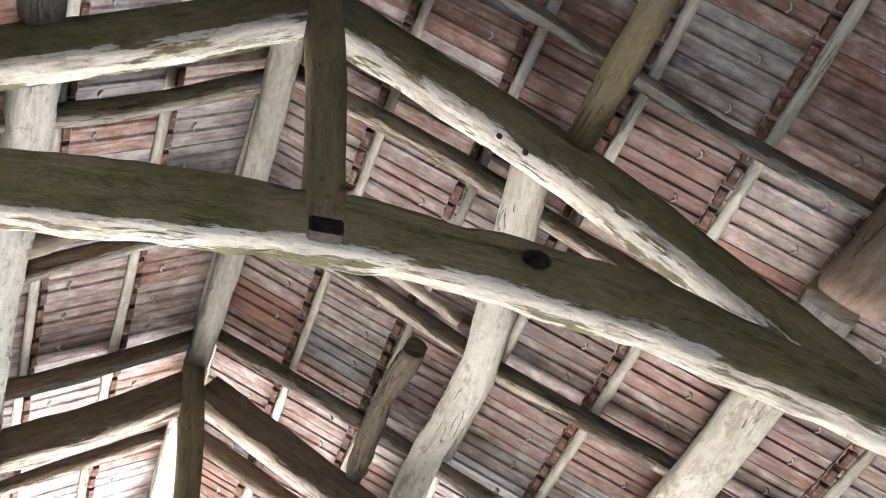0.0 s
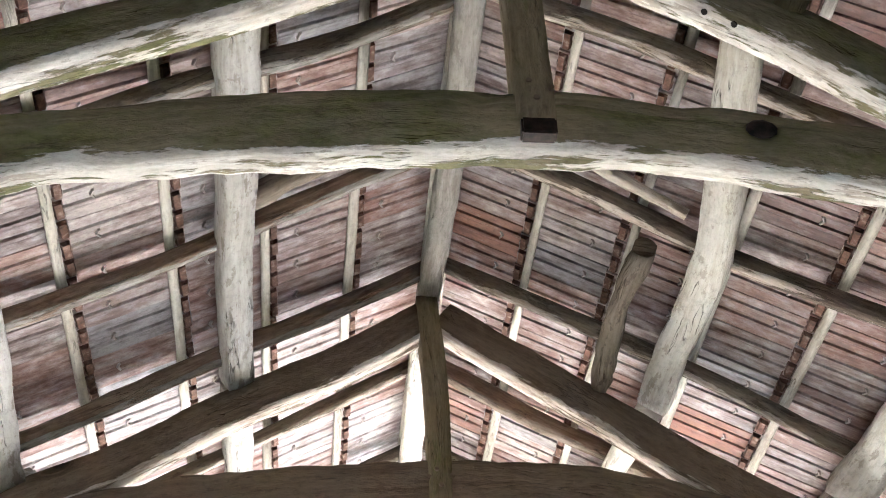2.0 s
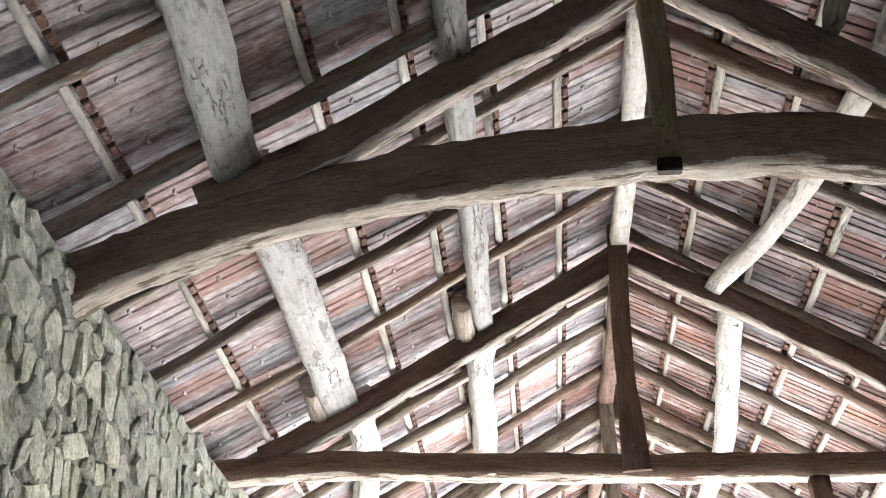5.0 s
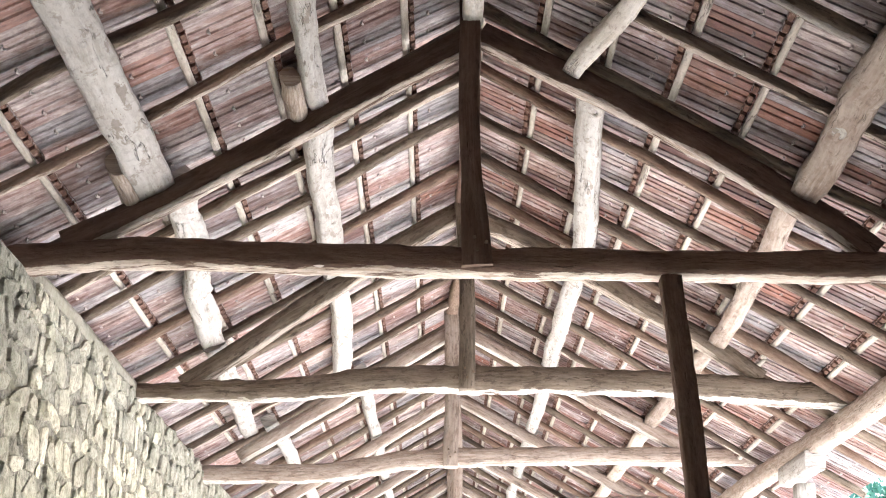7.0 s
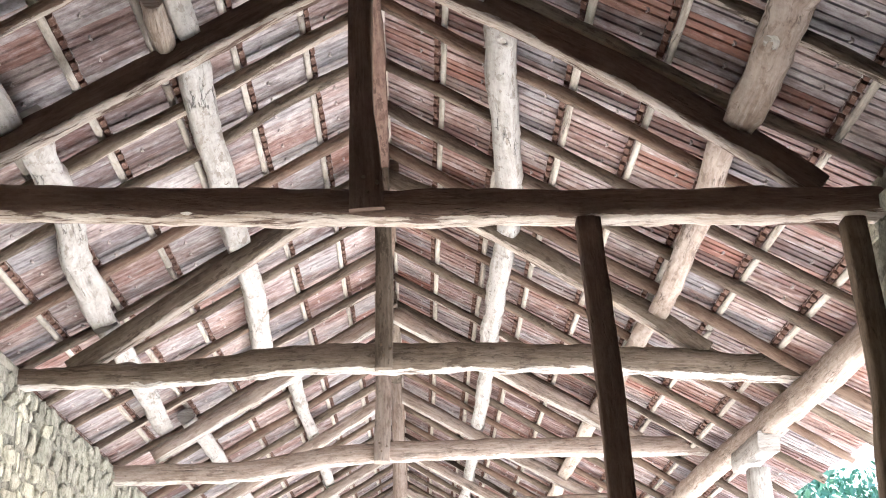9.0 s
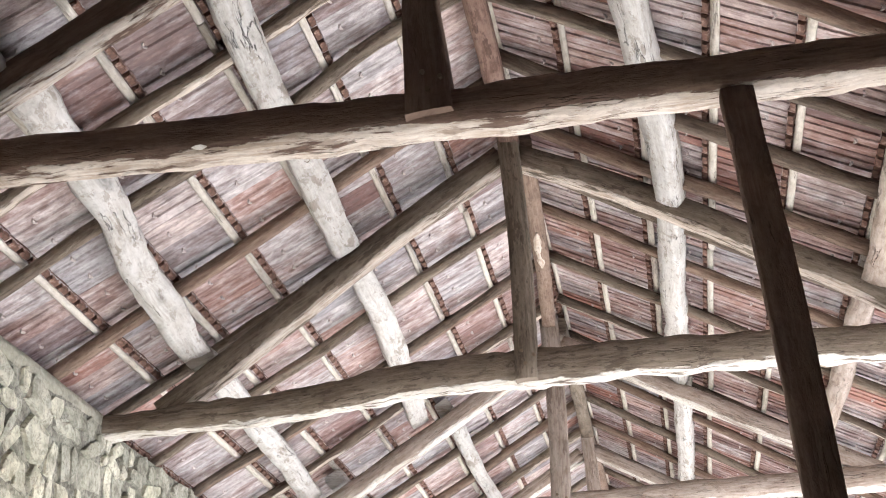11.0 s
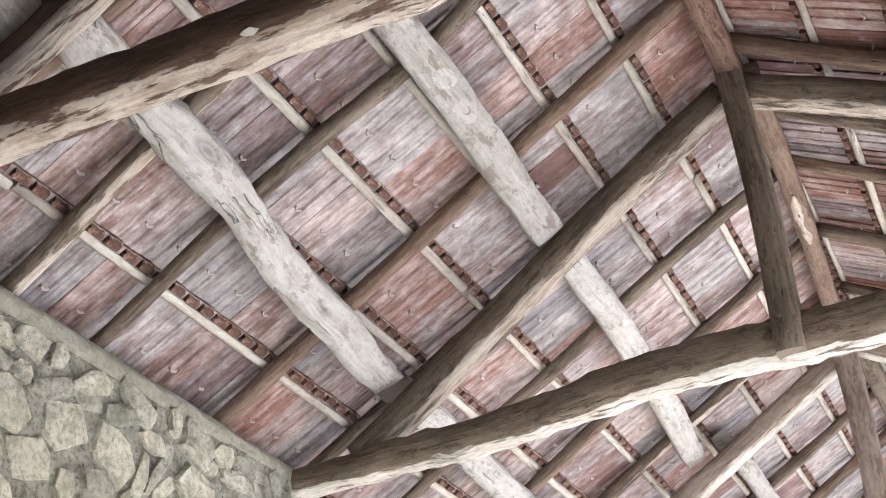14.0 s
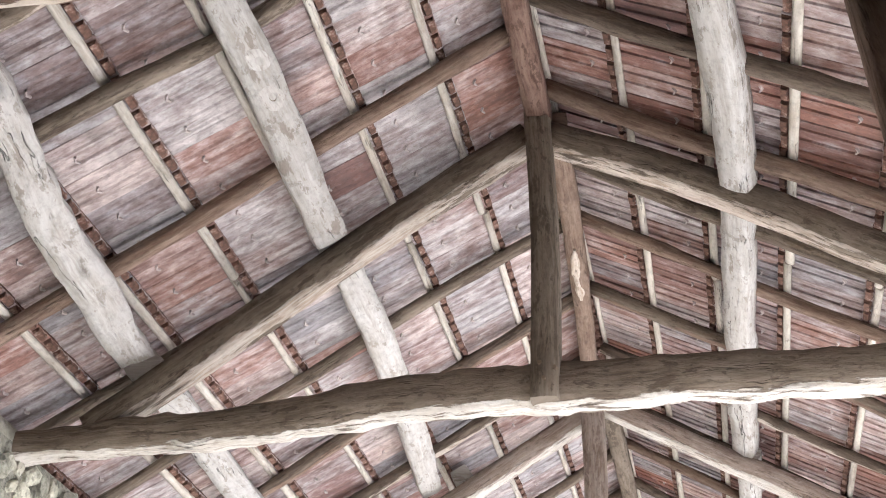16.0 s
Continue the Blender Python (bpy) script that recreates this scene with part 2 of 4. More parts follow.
def stone_mat(name, lo, mid, hi):
    m, nt, b = nodes_of(name, 0.95)
    pos = nt.nodes.new("ShaderNodeNewGeometry").outputs["Position"]
    info = nt.nodes.new("ShaderNodeObjectInfo")
    n1 = noise_at(nt, pos, 9, 6, 0.65)
    n2 = noise_at(nt, pos, 38, 6, 0.75)
    n3 = noise_at(nt, pos, 2.2, 3, 0.6)
    col = ramp(nt, n1, [(0.3, lo), (0.5, mid), (0.7, hi)])
    col = mix(nt, ramp(nt, n2, [(0.38, grey(0.75)), (0.52, grey(0))]), col, lo)
    col = mix(nt, ramp(nt, n3, [(0.5, grey(0)), (0.7, grey(0.35))]), col, (0.4, 0.42, 0.31))
    tone = ramp(nt, info.outputs["Random"], [(0, (0.6, 0.6, 0.58)), (0.5, (0.9, 0.89, 0.86)), (1, (1.1, 1.08, 1.02))])
    col = mix(nt, 1.0, col, tone, "MULTIPLY")
    nt.links.new(col, b.inputs["Base Color"])
    bump(nt, b, [(n1, 1.0, 0.05), (n2, 0.9, 0.012)])
    return m


STONE = stone_mat("rubble_stone", (0.27, 0.265, 0.215), (0.6, 0.59, 0.505), (0.8, 0.79, 0.69))
MORTAR = stone_mat("lime_mortar", (0.1, 0.095, 0.08), (0.44, 0.43, 0.37), (0.66, 0.65, 0.57))
PLATE = stone_mat("mortar_capping", (0.3, 0.29, 0.25), (0.42, 0.41, 0.35), (0.52, 0.51, 0.45))

m, nt, b = nodes_of("packed_earth", 0.97)
pos = nt.nodes.new("ShaderNodeNewGeometry").outputs["Position"]
g1, g2 = noise_at(nt, pos, 0.7, 6, 0.65), noise_at(nt, pos, 14, 5, 0.7)
col = ramp(nt, g1, [(0.3, (0.44, 0.43, 0.41)), (0.7, (0.62, 0.61, 0.585))])
nt.links.new(mix(nt, ramp(nt, g2, [(0.4, grey(0.4)), (0.6, grey(0))]), col, (0.32, 0.31, 0.29)), b.inputs["Base Color"])
bump(nt, b, [(g1, 0.4, 0.05), (g2, 0.5, 0.01)])
EARTH = m

m, nt, b = nodes_of("tree_leaf", 0.6)
rnd = nt.nodes.new("ShaderNodeNewGeometry").outputs["Random Per Island"]
nt.links.new(ramp(nt, rnd, [(0, (0.04, 0.12, 0.075)), (0.6, (0.07, 0.18, 0.12)), (1, (0.11, 0.22, 0.15))]), b.inputs["Base Color"])
b.inputs["Transmission Weight"].default_value = 0.0
LEAF = m
m, nt, b = nodes_of("black_iron", 0.6)
b.inputs["Metallic"].default_value = 0.7
tc = nt.nodes.new("ShaderNodeTexCoord").outputs["Object"]
nt.links.new(ramp(nt, noise_at(nt, tc, 25), [(0.35, (0.012, 0.011, 0.01)), (0.7, (0.05, 0.036, 0.028))]), b.inputs["Base Color"])
IRON = m


# ---------------------------------------------------------------- helpers
def ridge_x(y):
    """The ridge runs slightly askew to the trusses."""
    return -0.06 - 0.03 * y


def at(u, y, z):
    """u: metres to the right of the ridge line."""
    return Vector((u + ridge_x(y), y, z))


ROOF_Z, PITCH = 6.03, 0.6


def roof_z(u, below=0.0):
    return ROOF_Z - PITCH * abs(u) - below


def linked(name, bm, mats, parent=None, label="", smooth=False):
    me = bpy.data.meshes.new(name)
    bm.to_mesh(me)
    bm.free()
    for mt in mats if isinstance(mats, (list, tuple)) else [mats]:
        me.materials.append(mt)
    if smooth:
        me.shade_smooth()
    ob = new(name, me)
    if parent is not None:
        ob.parent = parent
        ob.matrix_parent_inverse = parent.matrix_world.inverted()
    if label:
        ob["label"] = label
    return ob


def part(name, bm, material, parent, label="", smooth=False):
    return linked(name, bm, material, parent, label, smooth)


def empty(name, place):
    ob = new(name)
    ob.location = place
    ob.empty_display_size = 0.1
    bpy.context.view_layer.update()
    return ob


def smooth_line(keys, step):
    """Points about a step apart on a smooth curve through the keys."""
    keys = [Vector(k) for k in keys]
    if len(keys) == 2:
        n = max(2, int((keys[1] - keys[0]).length / step))
        return [keys[0].lerp(keys[1], i / n) for i in range(n + 1)]
    ext = [2 * keys[0] - keys[1]] + keys + [2 * keys[-1] - keys[-2]]
    out = []
    for i in range(1, len(ext) - 2):
        p0, p1, p2, p3 = ext[i - 1:i + 3]
        n = max(1, int((p2 - p1).length / step))
        for j in range(n):
            t = j / n
            out.append(0.5 * ((2 * p1) + (p2 - p0) * t + (2 * p0 - 5 * p1 + 4 * p2 - p3) * t * t + (3 * p1 - p0 - 3 * p2 + p3) * t ** 3))
    out.append(keys[-1])
    return out


SEED = [0.0]


def timber(keys, w, h, up=(0, 0, 1), rough=0.05, wander=0.0, roundness=0.15, step=0.09, taper=1.0, sides=12, under=False, heights=None, widths=None):
    """A hewn timber swept along keys: w across, h along up. roundness 1 is a pole. under: marks how far round towards its lower face a point lies.
    heights: section heights at the keys' even spacing, where the timber swells or thins."""
    SEED[0] += 7.31
    off = Vector((SEED[0], SEED[0] * 0.7, -SEED[0] * 0.3))
    line = smooth_line(keys, step)
    up = Vector(up).normalized()
    bm = bmesh.new()
    uvl = bm.loops.layers.uv.new("UVMap")
    bare = bm.verts.layers.float.new("bare")
    ring_n = sides
    base = []
    c = min(w, h) * 0.5 * (0.25 + 0.5 * roundness)
    for k in range(ring_n):
        a = 2 * math.pi * (k + 0.5) / ring_n
        ca, sa = math.cos(a), math.sin(a)
        sc = 1.0 / max(abs(ca), abs(sa))
        sq = Vector((max(-1, min(1, ca * sc)), max(-1, min(1, sa * sc))))
        if abs(sq.x) > 0.7 and abs(sq.y) > 0.5:
            sq *= 0.965
        base.append(sq.lerp(Vector((ca, sa)) * 1.05, roundness))
    rings, dist, s = [], [], 0.0
    total = max(1e-6, sum((line[i + 1] - line[i]).length for i in range(len(line) - 1)))
    for i, p in enumerate(line):
        t = (line[min(i + 1, len(line) - 1)] - line[max(i - 1, 0)]).normalized()
        side = t.cross(up).normalized()
        top = side.cross(t).normalized()
        if i:
            s += (p - line[i - 1]).length
        f = s / total
        k = 1 + (taper - 1) * f
        hh = h
        if heights:
            q = f * (len(heights) - 1)
            j = min(int(q), len(heights) - 2)
            hh = heights[j] + (heights[j + 1] - heights[j]) * (q - j)
        ww = w
        if widths:
            q = f * (len(widths) - 1)
            j = min(int(q), len(widths) - 2)
            ww = widths[j] + (widths[j + 1] - widths[j]) * (q - j)
        wv = Vector((noise.noise(p * 1.3 + off), noise.noise(p * 1.3 + off + Vector((9, 0, 0))), 0)) * wander
        ring = []
        for bx in base:
            q = p + side * (bx.x * ww * 0.5 * k + wv.x) + top * (bx.y * hh * 0.5 * k + wv.y)
            d = noise.noise(q * 3.0 + off) * 0.75 + noise.noise(q * 8.0 + off) * 0.55 + noise.noise(q * 21.0 + off) * 0.35
            q += (q - p - side * wv.x - top * wv.y).normalized() * d * rough * (w + h) * 0.5
            v = bm.verts.new(q)
            # 1 on the lower face, where bare wood and painted floor light show
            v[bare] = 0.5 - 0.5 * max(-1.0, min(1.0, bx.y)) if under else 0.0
            ring.append(v)
        rings.append(ring)
        dist.append(s)
    per = 2 * (w + h)
    for i in range(len(rings) - 1):
        for k in range(ring_n):
            j = (k + 1) % ring_n
            f = bm.faces.new((rings[i][k], rings[i][j], rings[i + 1][j], rings[i + 1][k]))
            f.smooth = True
            for lp, (dd, kk) in zip(f.loops, ((dist[i], k), (dist[i], k + 1), (dist[i + 1], k + 1), (dist[i + 1], k))):
                lp[uvl].uv = (dd, kk / ring_n * per)
            mid = (base[k] + base[j]) * 0.5
    for ring in (rings[0], list(reversed(rings[-1]))):
        f = bm.faces.new(ring)
        for lp in f.loops:
            lp[uvl].uv = ((lp.vert.co.x + lp.vert.co.y) * 0.4, lp.vert.co.z)
    bmesh.ops.recalc_face_normals(bm, faces=bm.faces)
    return bm


def box_bm(lo, hi, bev=0.0):
    bm = bmesh.new()
    bmesh.ops.create_cube(bm, size=1)
    for v in bm.verts:
        v.co = Vector([lo[k] + (v.co[k] + 0.5) * (hi[k] - lo[k]) for k in range(3)])
    if bev:
        bmesh.ops.bevel(bm, geom=bm.edges[:], offset=bev, segments=2, affect="EDGES")
    return bm


def peg_bm(u, y, z, r=0.012, depth=0.02):
    bm = bmesh.new()
    bmesh.ops.create_cone(bm, cap_ends=True, segments=8, radius1=r, radius2=r * 0.8, depth=depth,
                          matrix=Matrix.Translation(at(u, y, z)) @ Matrix.Rotation(radians(90), 4, "X"))
    return bm


# ---------------------------------------------------------------- ground
bm = bmesh.new()
N = 60
spread = [(-1 if i < N / 2 else 1) * (abs(i / N - 0.5) * 2) ** 3 * 600 for i in range(N + 1)]
grid = [[bm.verts.new((x, y, 0.03 * noise.noise(Vector((x * 0.4, y * 0.4, 0))))) for y in spread] for x in spread]
for i in range(N):
    for j in range(N):
        bm.faces.new((grid[i][j], grid[i + 1][j], grid[i + 1][j + 1], grid[i][j + 1]))
tagged(linked("ground", bm, EARTH, smooth=True), "pale packed earth floor running out to the yard", "ground", kind="structure")

# ---------------------------------------------------------------- trusses
ROOF_START, ROOF_END = -10.4, 21.4


def truss(front, depth, tie, tie_w, tie_h, rafters, raf_h, post, post_w, mats, label, post_mat=None, strap=True, pegs=True, tie_heights=None, post_bend=0.0, post_widths=None, raf_low=None, raf_depth=None, proud=0.0, post_u=(0.02, -0.03), tie_rough=0.1):
    """front: y of the face towards the start of the walk. tie: (u, z) keys of its middle line. rafters: two lists of such keys, from
    the foot to the top. post: foot and head height."""
    y = front + depth / 2
    side, low = mats
    root = empty("roof_truss", at(0, y, tie[len(tie) // 2][1]))
    tagged(root, label, "roof truss", group="roof trusses across the barn")
    # underside colour: bare wood plus light from below painted in
    part("tie_beam", timber([at(u, y, z) for u, z in tie], tie_w, tie_h, rough=tie_rough, roundness=0.3, under=True, step=0.06, sides=16, heights=tie_heights), [bare_lit_under(side, low)], root,
         "heavy hewn tie beam, its worn underside painted paler as if floor-lit")
    raf_d = raf_depth or depth * 0.86
    for keys in rafters:
        # same painted-in floor light on the rafter's lower face
        part("principal_rafter", timber([at(u, front + 0.02 + raf_d / 2, z) for u, z in keys], raf_d, raf_h, rough=0.06, under=True, step=0.09), [bare_lit_under(side, raf_low or low)], root)
    foot, head = post
    mid = (foot + head) / 2
    part("king_post", timber([at(post_u[0], y - 0.01 - proud, foot), at((post_u[0] + post_u[1]) / 2 + 0.02 - post_bend, y - 0.01 - proud, mid), at(post_u[1], y - 0.01 - proud, head)], post_w, depth * 1.02, up=(0, 1, 0), rough=0.05, step=0.1, widths=post_widths),
         [post_mat or side], root)
    if strap:
        part("iron_strap", box_bm(at(post_u[0] - 0.056, front - 0.022, foot - 0.072), at(post_u[0] + 0.056, front + 0.03, foot - 0.004), 0.006), IRON, root, "blackened iron strap under the post")
    if pegs:
        for du, dz in ((-0.02, 0.17), (0.05, 0.14), (0.0, 0.09)):
            part("peg", peg_bm(du + post_u[0], front - 0.012 - proud, foot + dz), W_DARK, root)
    return root


T1 = truss(-5.4, 0.165, [(-2.75, 3.98), (-1.75, 4.37), (-1.1, 4.51), (-0.5, 4.59), (0.05, 4.62), (0.5, 4.59), (0.95, 4.54), (1.4, 4.42), (1.95, 4.2), (2.75, 3.8)], 0.165, 0.25,
           [[(-2.3, 4.5), (-1.03, 5.15), (-0.5, 5.46), (-0.02, 5.79)], [(2.15, 4.12), (1.58, 4.66), (0.97, 5.2), (0.1, 5.8)]], 0.19, (4.57, 6.0), 0.13,
           (W_MOSS, W_PALE), "mossy green oak truss with an arched tie beam", post_mat=W_MOSS_BROWN, post_u=(0.095, 0.05),
           tie_heights=[0.22, 0.24, 0.25, 0.24, 0.27, 0.24, 0.24, 0.27, 0.22, 0.12, 0.1])
T2 = truss(-3.03, 0.22, [(-2.8, 4.1), (-2.5, 4.24), (-2.05, 4.42), (-1.52, 4.56), (-1.0, 4.65), (-0.48, 4.715), (0.04, 4.745), (0.53, 4.745), (0.95, 4.69), (1.6, 4.52), (2.2, 4.28), (2.75, 4.05)], 0.22, 0.27,
           [[(-2.12, 4.52), (-1.53, 4.8), (-0.98, 5.15), (-0.43, 5.46), (-0.04, 5.74)], [(2.1, 4.4), (1.4, 4.77), (0.8, 5.2), (0.04, 5.74)]], 0.19, (4.63, 5.84), 0.115,
           (W_DARK, W_TAN), "dark oak truss with a strongly cambered tie beam", post_mat=W_MOSS_BROWN, raf_depth=0.115)
T3 = truss(0.0, 0.2, [(-2.85, 4.26), (-2.05, 4.31), (-1.0, 4.285), (0.0, 4.26), (1.2, 4.245), (2.0, 4.24), (2.9, 4.235)], 0.2, 0.165,
           [[(-2.45, 4.36), (-1.96, 4.61), (-1.3, 5.0), (-0.66, 5.39), (-0.02, 5.76)], [(2.36, 4.32), (2.2, 4.45), (1.7, 4.81), (1.06, 5.22), (0.04, 5.79)]], 0.15, (4.205, 6.0), 0.135,
           (W_DARKRED, W_TAN), "dark brown truss with a straight tie beam", strap=False, raf_depth=0.12, proud=0.025, post_bend=0.045, post_widths=[0.19, 0.165, 0.13, 0.13, 0.13, 0.13, 0.14])
T4 = truss(2.99, 0.16, [(-2.85, 4.21), (-2.1, 4.22), (-1.5, 4.235), (-0.95, 4.3), (-0.4, 4.335), (0.1, 4.335), (0.85, 4.325), (1.5, 4.31), (2.4, 4.25), (3.15, 4.2)], 0.18, 0.19,
           [[(-2.3, 4.27), (-1.9, 4.54), (-1.32, 4.96), (-0.76, 5.36), (-0.08, 5.8)], [(2.4, 4.35), (1.95, 4.68), (1.42, 5.0), (1.2, 5.15), (0.68, 5.46), (0.02, 5.79)]], 0.15, (4.225, 5.97), 0.13,
           (W_OLIVE, W_PALE), "grey-brown truss with a wavy tie beam and pegged king post", strap=False, proud=0.05, raf_low=W_TAN, tie_rough=0.17, tie_heights=[0.15, 0.16, 0.17, 0.2, 0.21, 0.21, 0.2, 0.19, 0.2, 0.17])
T5 = truss(6.08, 0.17, [(-2.9, 4.12), (-1.5, 4.14), (-0.9, 4.22), (-0.38, 4.295), (0.76, 4.335), (1.9, 4.345), (3.15, 4.345)], 0.19, 0.18,
           [[(-2.3, 4.3), (-1.2, 4.98), (-0.1, 5.68)], [(2.4, 4.4), (1.2, 5.05), (0.0, 5.72)]], 0.135, (4.205, 5.97), 0.155,
           (W_FAR, W_PALE), "brown truss with a pale sagging tie beam", strap=False, proud=0.05, post_u=(-0.09, -0.1))
T6 = truss(9.15, 0.18, [(-2.9, 4.1), (-1.0, 4.17), (0.2, 4.24), (1.2, 4.32), (3.15, 4.4)], 0.19, 0.18,
           [[(-2.3, 4.3), (-1.2, 4.98), (-0.1, 5.68)], [(2.4, 4.4), (1.2, 5.05), (0.0, 5.72)]], 0.135, (4.2, 5.97), 0.14,
           (W_FAR, W_PALE), "weathered brown truss far down the barn", strap=False)
T7 = truss(12.2, 0.18, [(-2.9, 4.15), (0, 4.25), (3.15, 4.25)], 0.19, 0.18,
           [[(-2.3, 4.3), (-1.2, 4.98), (-0.1, 5.68)], [(2.4, 4.4), (1.2, 5.05), (0.0, 5.72)]], 0.135, (4.2, 5.97), 0.14,
           (W_FAR, W_PALE), "weathered brown truss far down the barn", strap=False)
for far_y in (15.3, 18.4):
    truss(far_y, 0.18, [(-2.9, 4.15), (0, 4.25), (3.15, 4.25)], 0.19, 0.18,
          [[(-2.3, 4.3), (-1.2, 4.98), (-0.1, 5.68)], [(2.4, 4.4), (1.2, 5.05), (0.0, 5.72)]], 0.135, (4.2, 5.97), 0.14,
          (W_FAR, W_PALE), "weathered brown truss far down the barn", strap=False)
T0 = truss(-8.6, 0.2, [(-2.8, 4.1), (0, 4.5), (2.8, 4.1)], 0.22, 0.25,
           [[(-2.2, 4.45), (-1.2, 5.05), (-0.04, 5.76)], [(2.2, 4.45), (1.2, 5.05), (0.04, 5.76)]], 0.17, (4.5, 5.95), 0.13,
           (W_DARK, W_PALE), "dark oak truss at the start of the barn")

for cu, cb in ((-1.1, 0.1), (-2.08, 0.08)):
    part("purlin_block", timber([at(cu, -0.34, roof_z(cu, cb)), at(cu, -0.1, roof_z(cu, cb + 0.02)), at(cu, 0.1, roof_z(cu, cb + 0.05))], 0.12, 0.16, up=(-PITCH, 0, 1), rough=0.16, roundness=0.75, step=0.06), [W_TAN], T3, "rough block wedged under a purlin")

# knot hole and peg holes of the mossy truss
bm = bmesh.new()
bmesh.ops.create_icosphere(bm, subdivisions=2, radius=0.045, matrix=Matrix.Translation(at(0.79, -5.415, 4.55)) @ Matrix.Diagonal((1.15, 0.35, 0.9, 1)))
part("knot", bm, IRON, T1, "dark round knot hole")



def peg_hole(parent, u, y, z, normal, r=0.014):
    n = Vector(normal).normalized()
    turn = n.to_track_quat("Z", "Y").to_matrix().to_4x4()
    bm = bmesh.new()
    bmesh.ops.create_cone(bm, cap_ends=True, segments=9, radius1=r, radius2=r * 0.86, depth=0.03, matrix=Matrix.Translation(at(u, y, z)) @ turn)
    part("peg_hole", bm, IRON, parent, "dark bored peg hole")


for hole_u, hole_z in ((0.75, 5.257), (0.845, 5.192), (1.505, 4.625)):
    peg_hole(T1, hole_u, -5.33, hole_z, (-0.66, 0, -0.75))
KNOT_T3 = (-0.91, 0.095, 4.207)

# ---------------------------------------------------------------- posts, eave plate and its brace
def post(keys, w, d, mat, label):
    ob = linked("post", timber(keys, w, d, up=(0, 1, 0), rough=0.045, step=0.1), [mat], smooth=False)
    return tagged(ob, label, "post", group="posts under the beams")


post([at(1.25, -0.18, 0), at(1.22, -0.06, 2.7), at(1.155, 0.1, 4.165)], 0.125, 0.14, W_DARKRED, "dark squared timber post under the straight tie beam")
post([at(2.56, 0.11, 0), at(2.53, 0.11, 2.6), at(2.56, 0.11, 3.3), at(2.515, 0.11, 4.16)], 0.115, 0.13, W_DARK, "crooked dark timber post beside the stone pier")
plate = linked("eave_plate", timber([at(3.1, 0.2, 4.04), at(3.06, 2.9, 4.0), at(2.98, 6.0, 4.04), at(2.96, 11.0, 4.05), at(3.0, 21.2, 4.05)], 0.17, 0.19, rough=0.07, roundness=0.4, wander=0.012), [W_FAR])
tagged(plate, "pinkish-brown round log plate carrying the open eave", "beam")
post([at(3.02, 4.25, 0), at(3.0, 4.25, 3.72)], 0.17, 0.17, W_LIME, "pale squared post under the eave plate")
tagged(linked("post_bracket", timber([at(3.0, 3.85, 3.86), at(3.0, 4.75, 3.87)], 0.17, 0.17, rough=0.06), [W_LIME]), "pale timber bracket lying on the post", "bracket")
for yy in (9.2, 13.6, 18.0):
    post([at(3.0, yy, 0), at(3.0, yy, 4.0)], 0.17, 0.17, W_LIME, "pale squared post under the eave plate")

# ---------------------------------------------------------------- purlins and ridge beams
def along(u0, y0, u1, y1, w, h, mat, bow=0.0, sag=0.0, below=0.135, roundness=0.25, label="", rough=0.07, name="purlin", wander=0.02):
    sgn = 1 if u0 > 0 else -1
    um, ym = (u0 + u1) / 2 + bow, (y0 + y1) / 2
    keys = [at(u0, y0, roof_z(u0, below)), at(um, ym, roof_z(um, below) - sag), at(u1, y1, roof_z(u1, below))]
    ob = linked(name, timber(keys, w, h, up=(PITCH * sgn, 0, 1), rough=rough, wander=wander, roundness=roundness), [mat])
    return tagged(ob, label, "purlin", group="purlins along the roof")


PURLINS = {}


def knot(parent, place, normal, r, mat, hollow=True):
    """A swollen knot on a timber's face: a lip round a dark hollow."""
    z = Vector(normal).normalized()
    x = z.cross(Vector((0, 1, 0.13))).normalized()
    y = z.cross(x)
    bm = bmesh.new()
    rings = []
    for i in range(14):
        a = 2 * math.pi * i / 14
        wob = 1 + 0.3 * noise.noise(Vector((math.cos(a) * 1.3, math.sin(a) * 1.3, place[1] * 3)))
        row = []
        for rr, hh in ((1.7, -0.2), (1.25, 0.08), (0.8, 0.1), (0.5, -0.1), (0.35, -0.5)):
            p = Vector(place) + (x * math.cos(a) + y * math.sin(a) * 1.5) * r * rr * wob + z * r * hh
            row.append(bm.verts.new(p))
        rings.append(row)
    uvl = bm.loops.layers.uv.new("UVMap")
    for i in range(14):
        p, q = rings[i], rings[(i + 1) % 14]
        for j in range(4):
            f = bm.faces.new((p[j], q[j], q[j + 1], p[j + 1]))
            f.smooth = True
            f.material_index = 1 if hollow and j == 3 else 0
    cap = bm.faces.new([row[-1] for row in rings])
    cap.material_index = 1 if hollow else 0
    for f in bm.faces:
        for lp in f.loops:
            lp[uvl].uv = (lp.vert.co.y, lp.vert.co.x + lp.vert.co.z)
    bmesh.ops.recalc_face_normals(bm, faces=bm.faces)
    return part("knot", bm, [mat, W_DARK], parent, "swollen knot with a dark hollow")


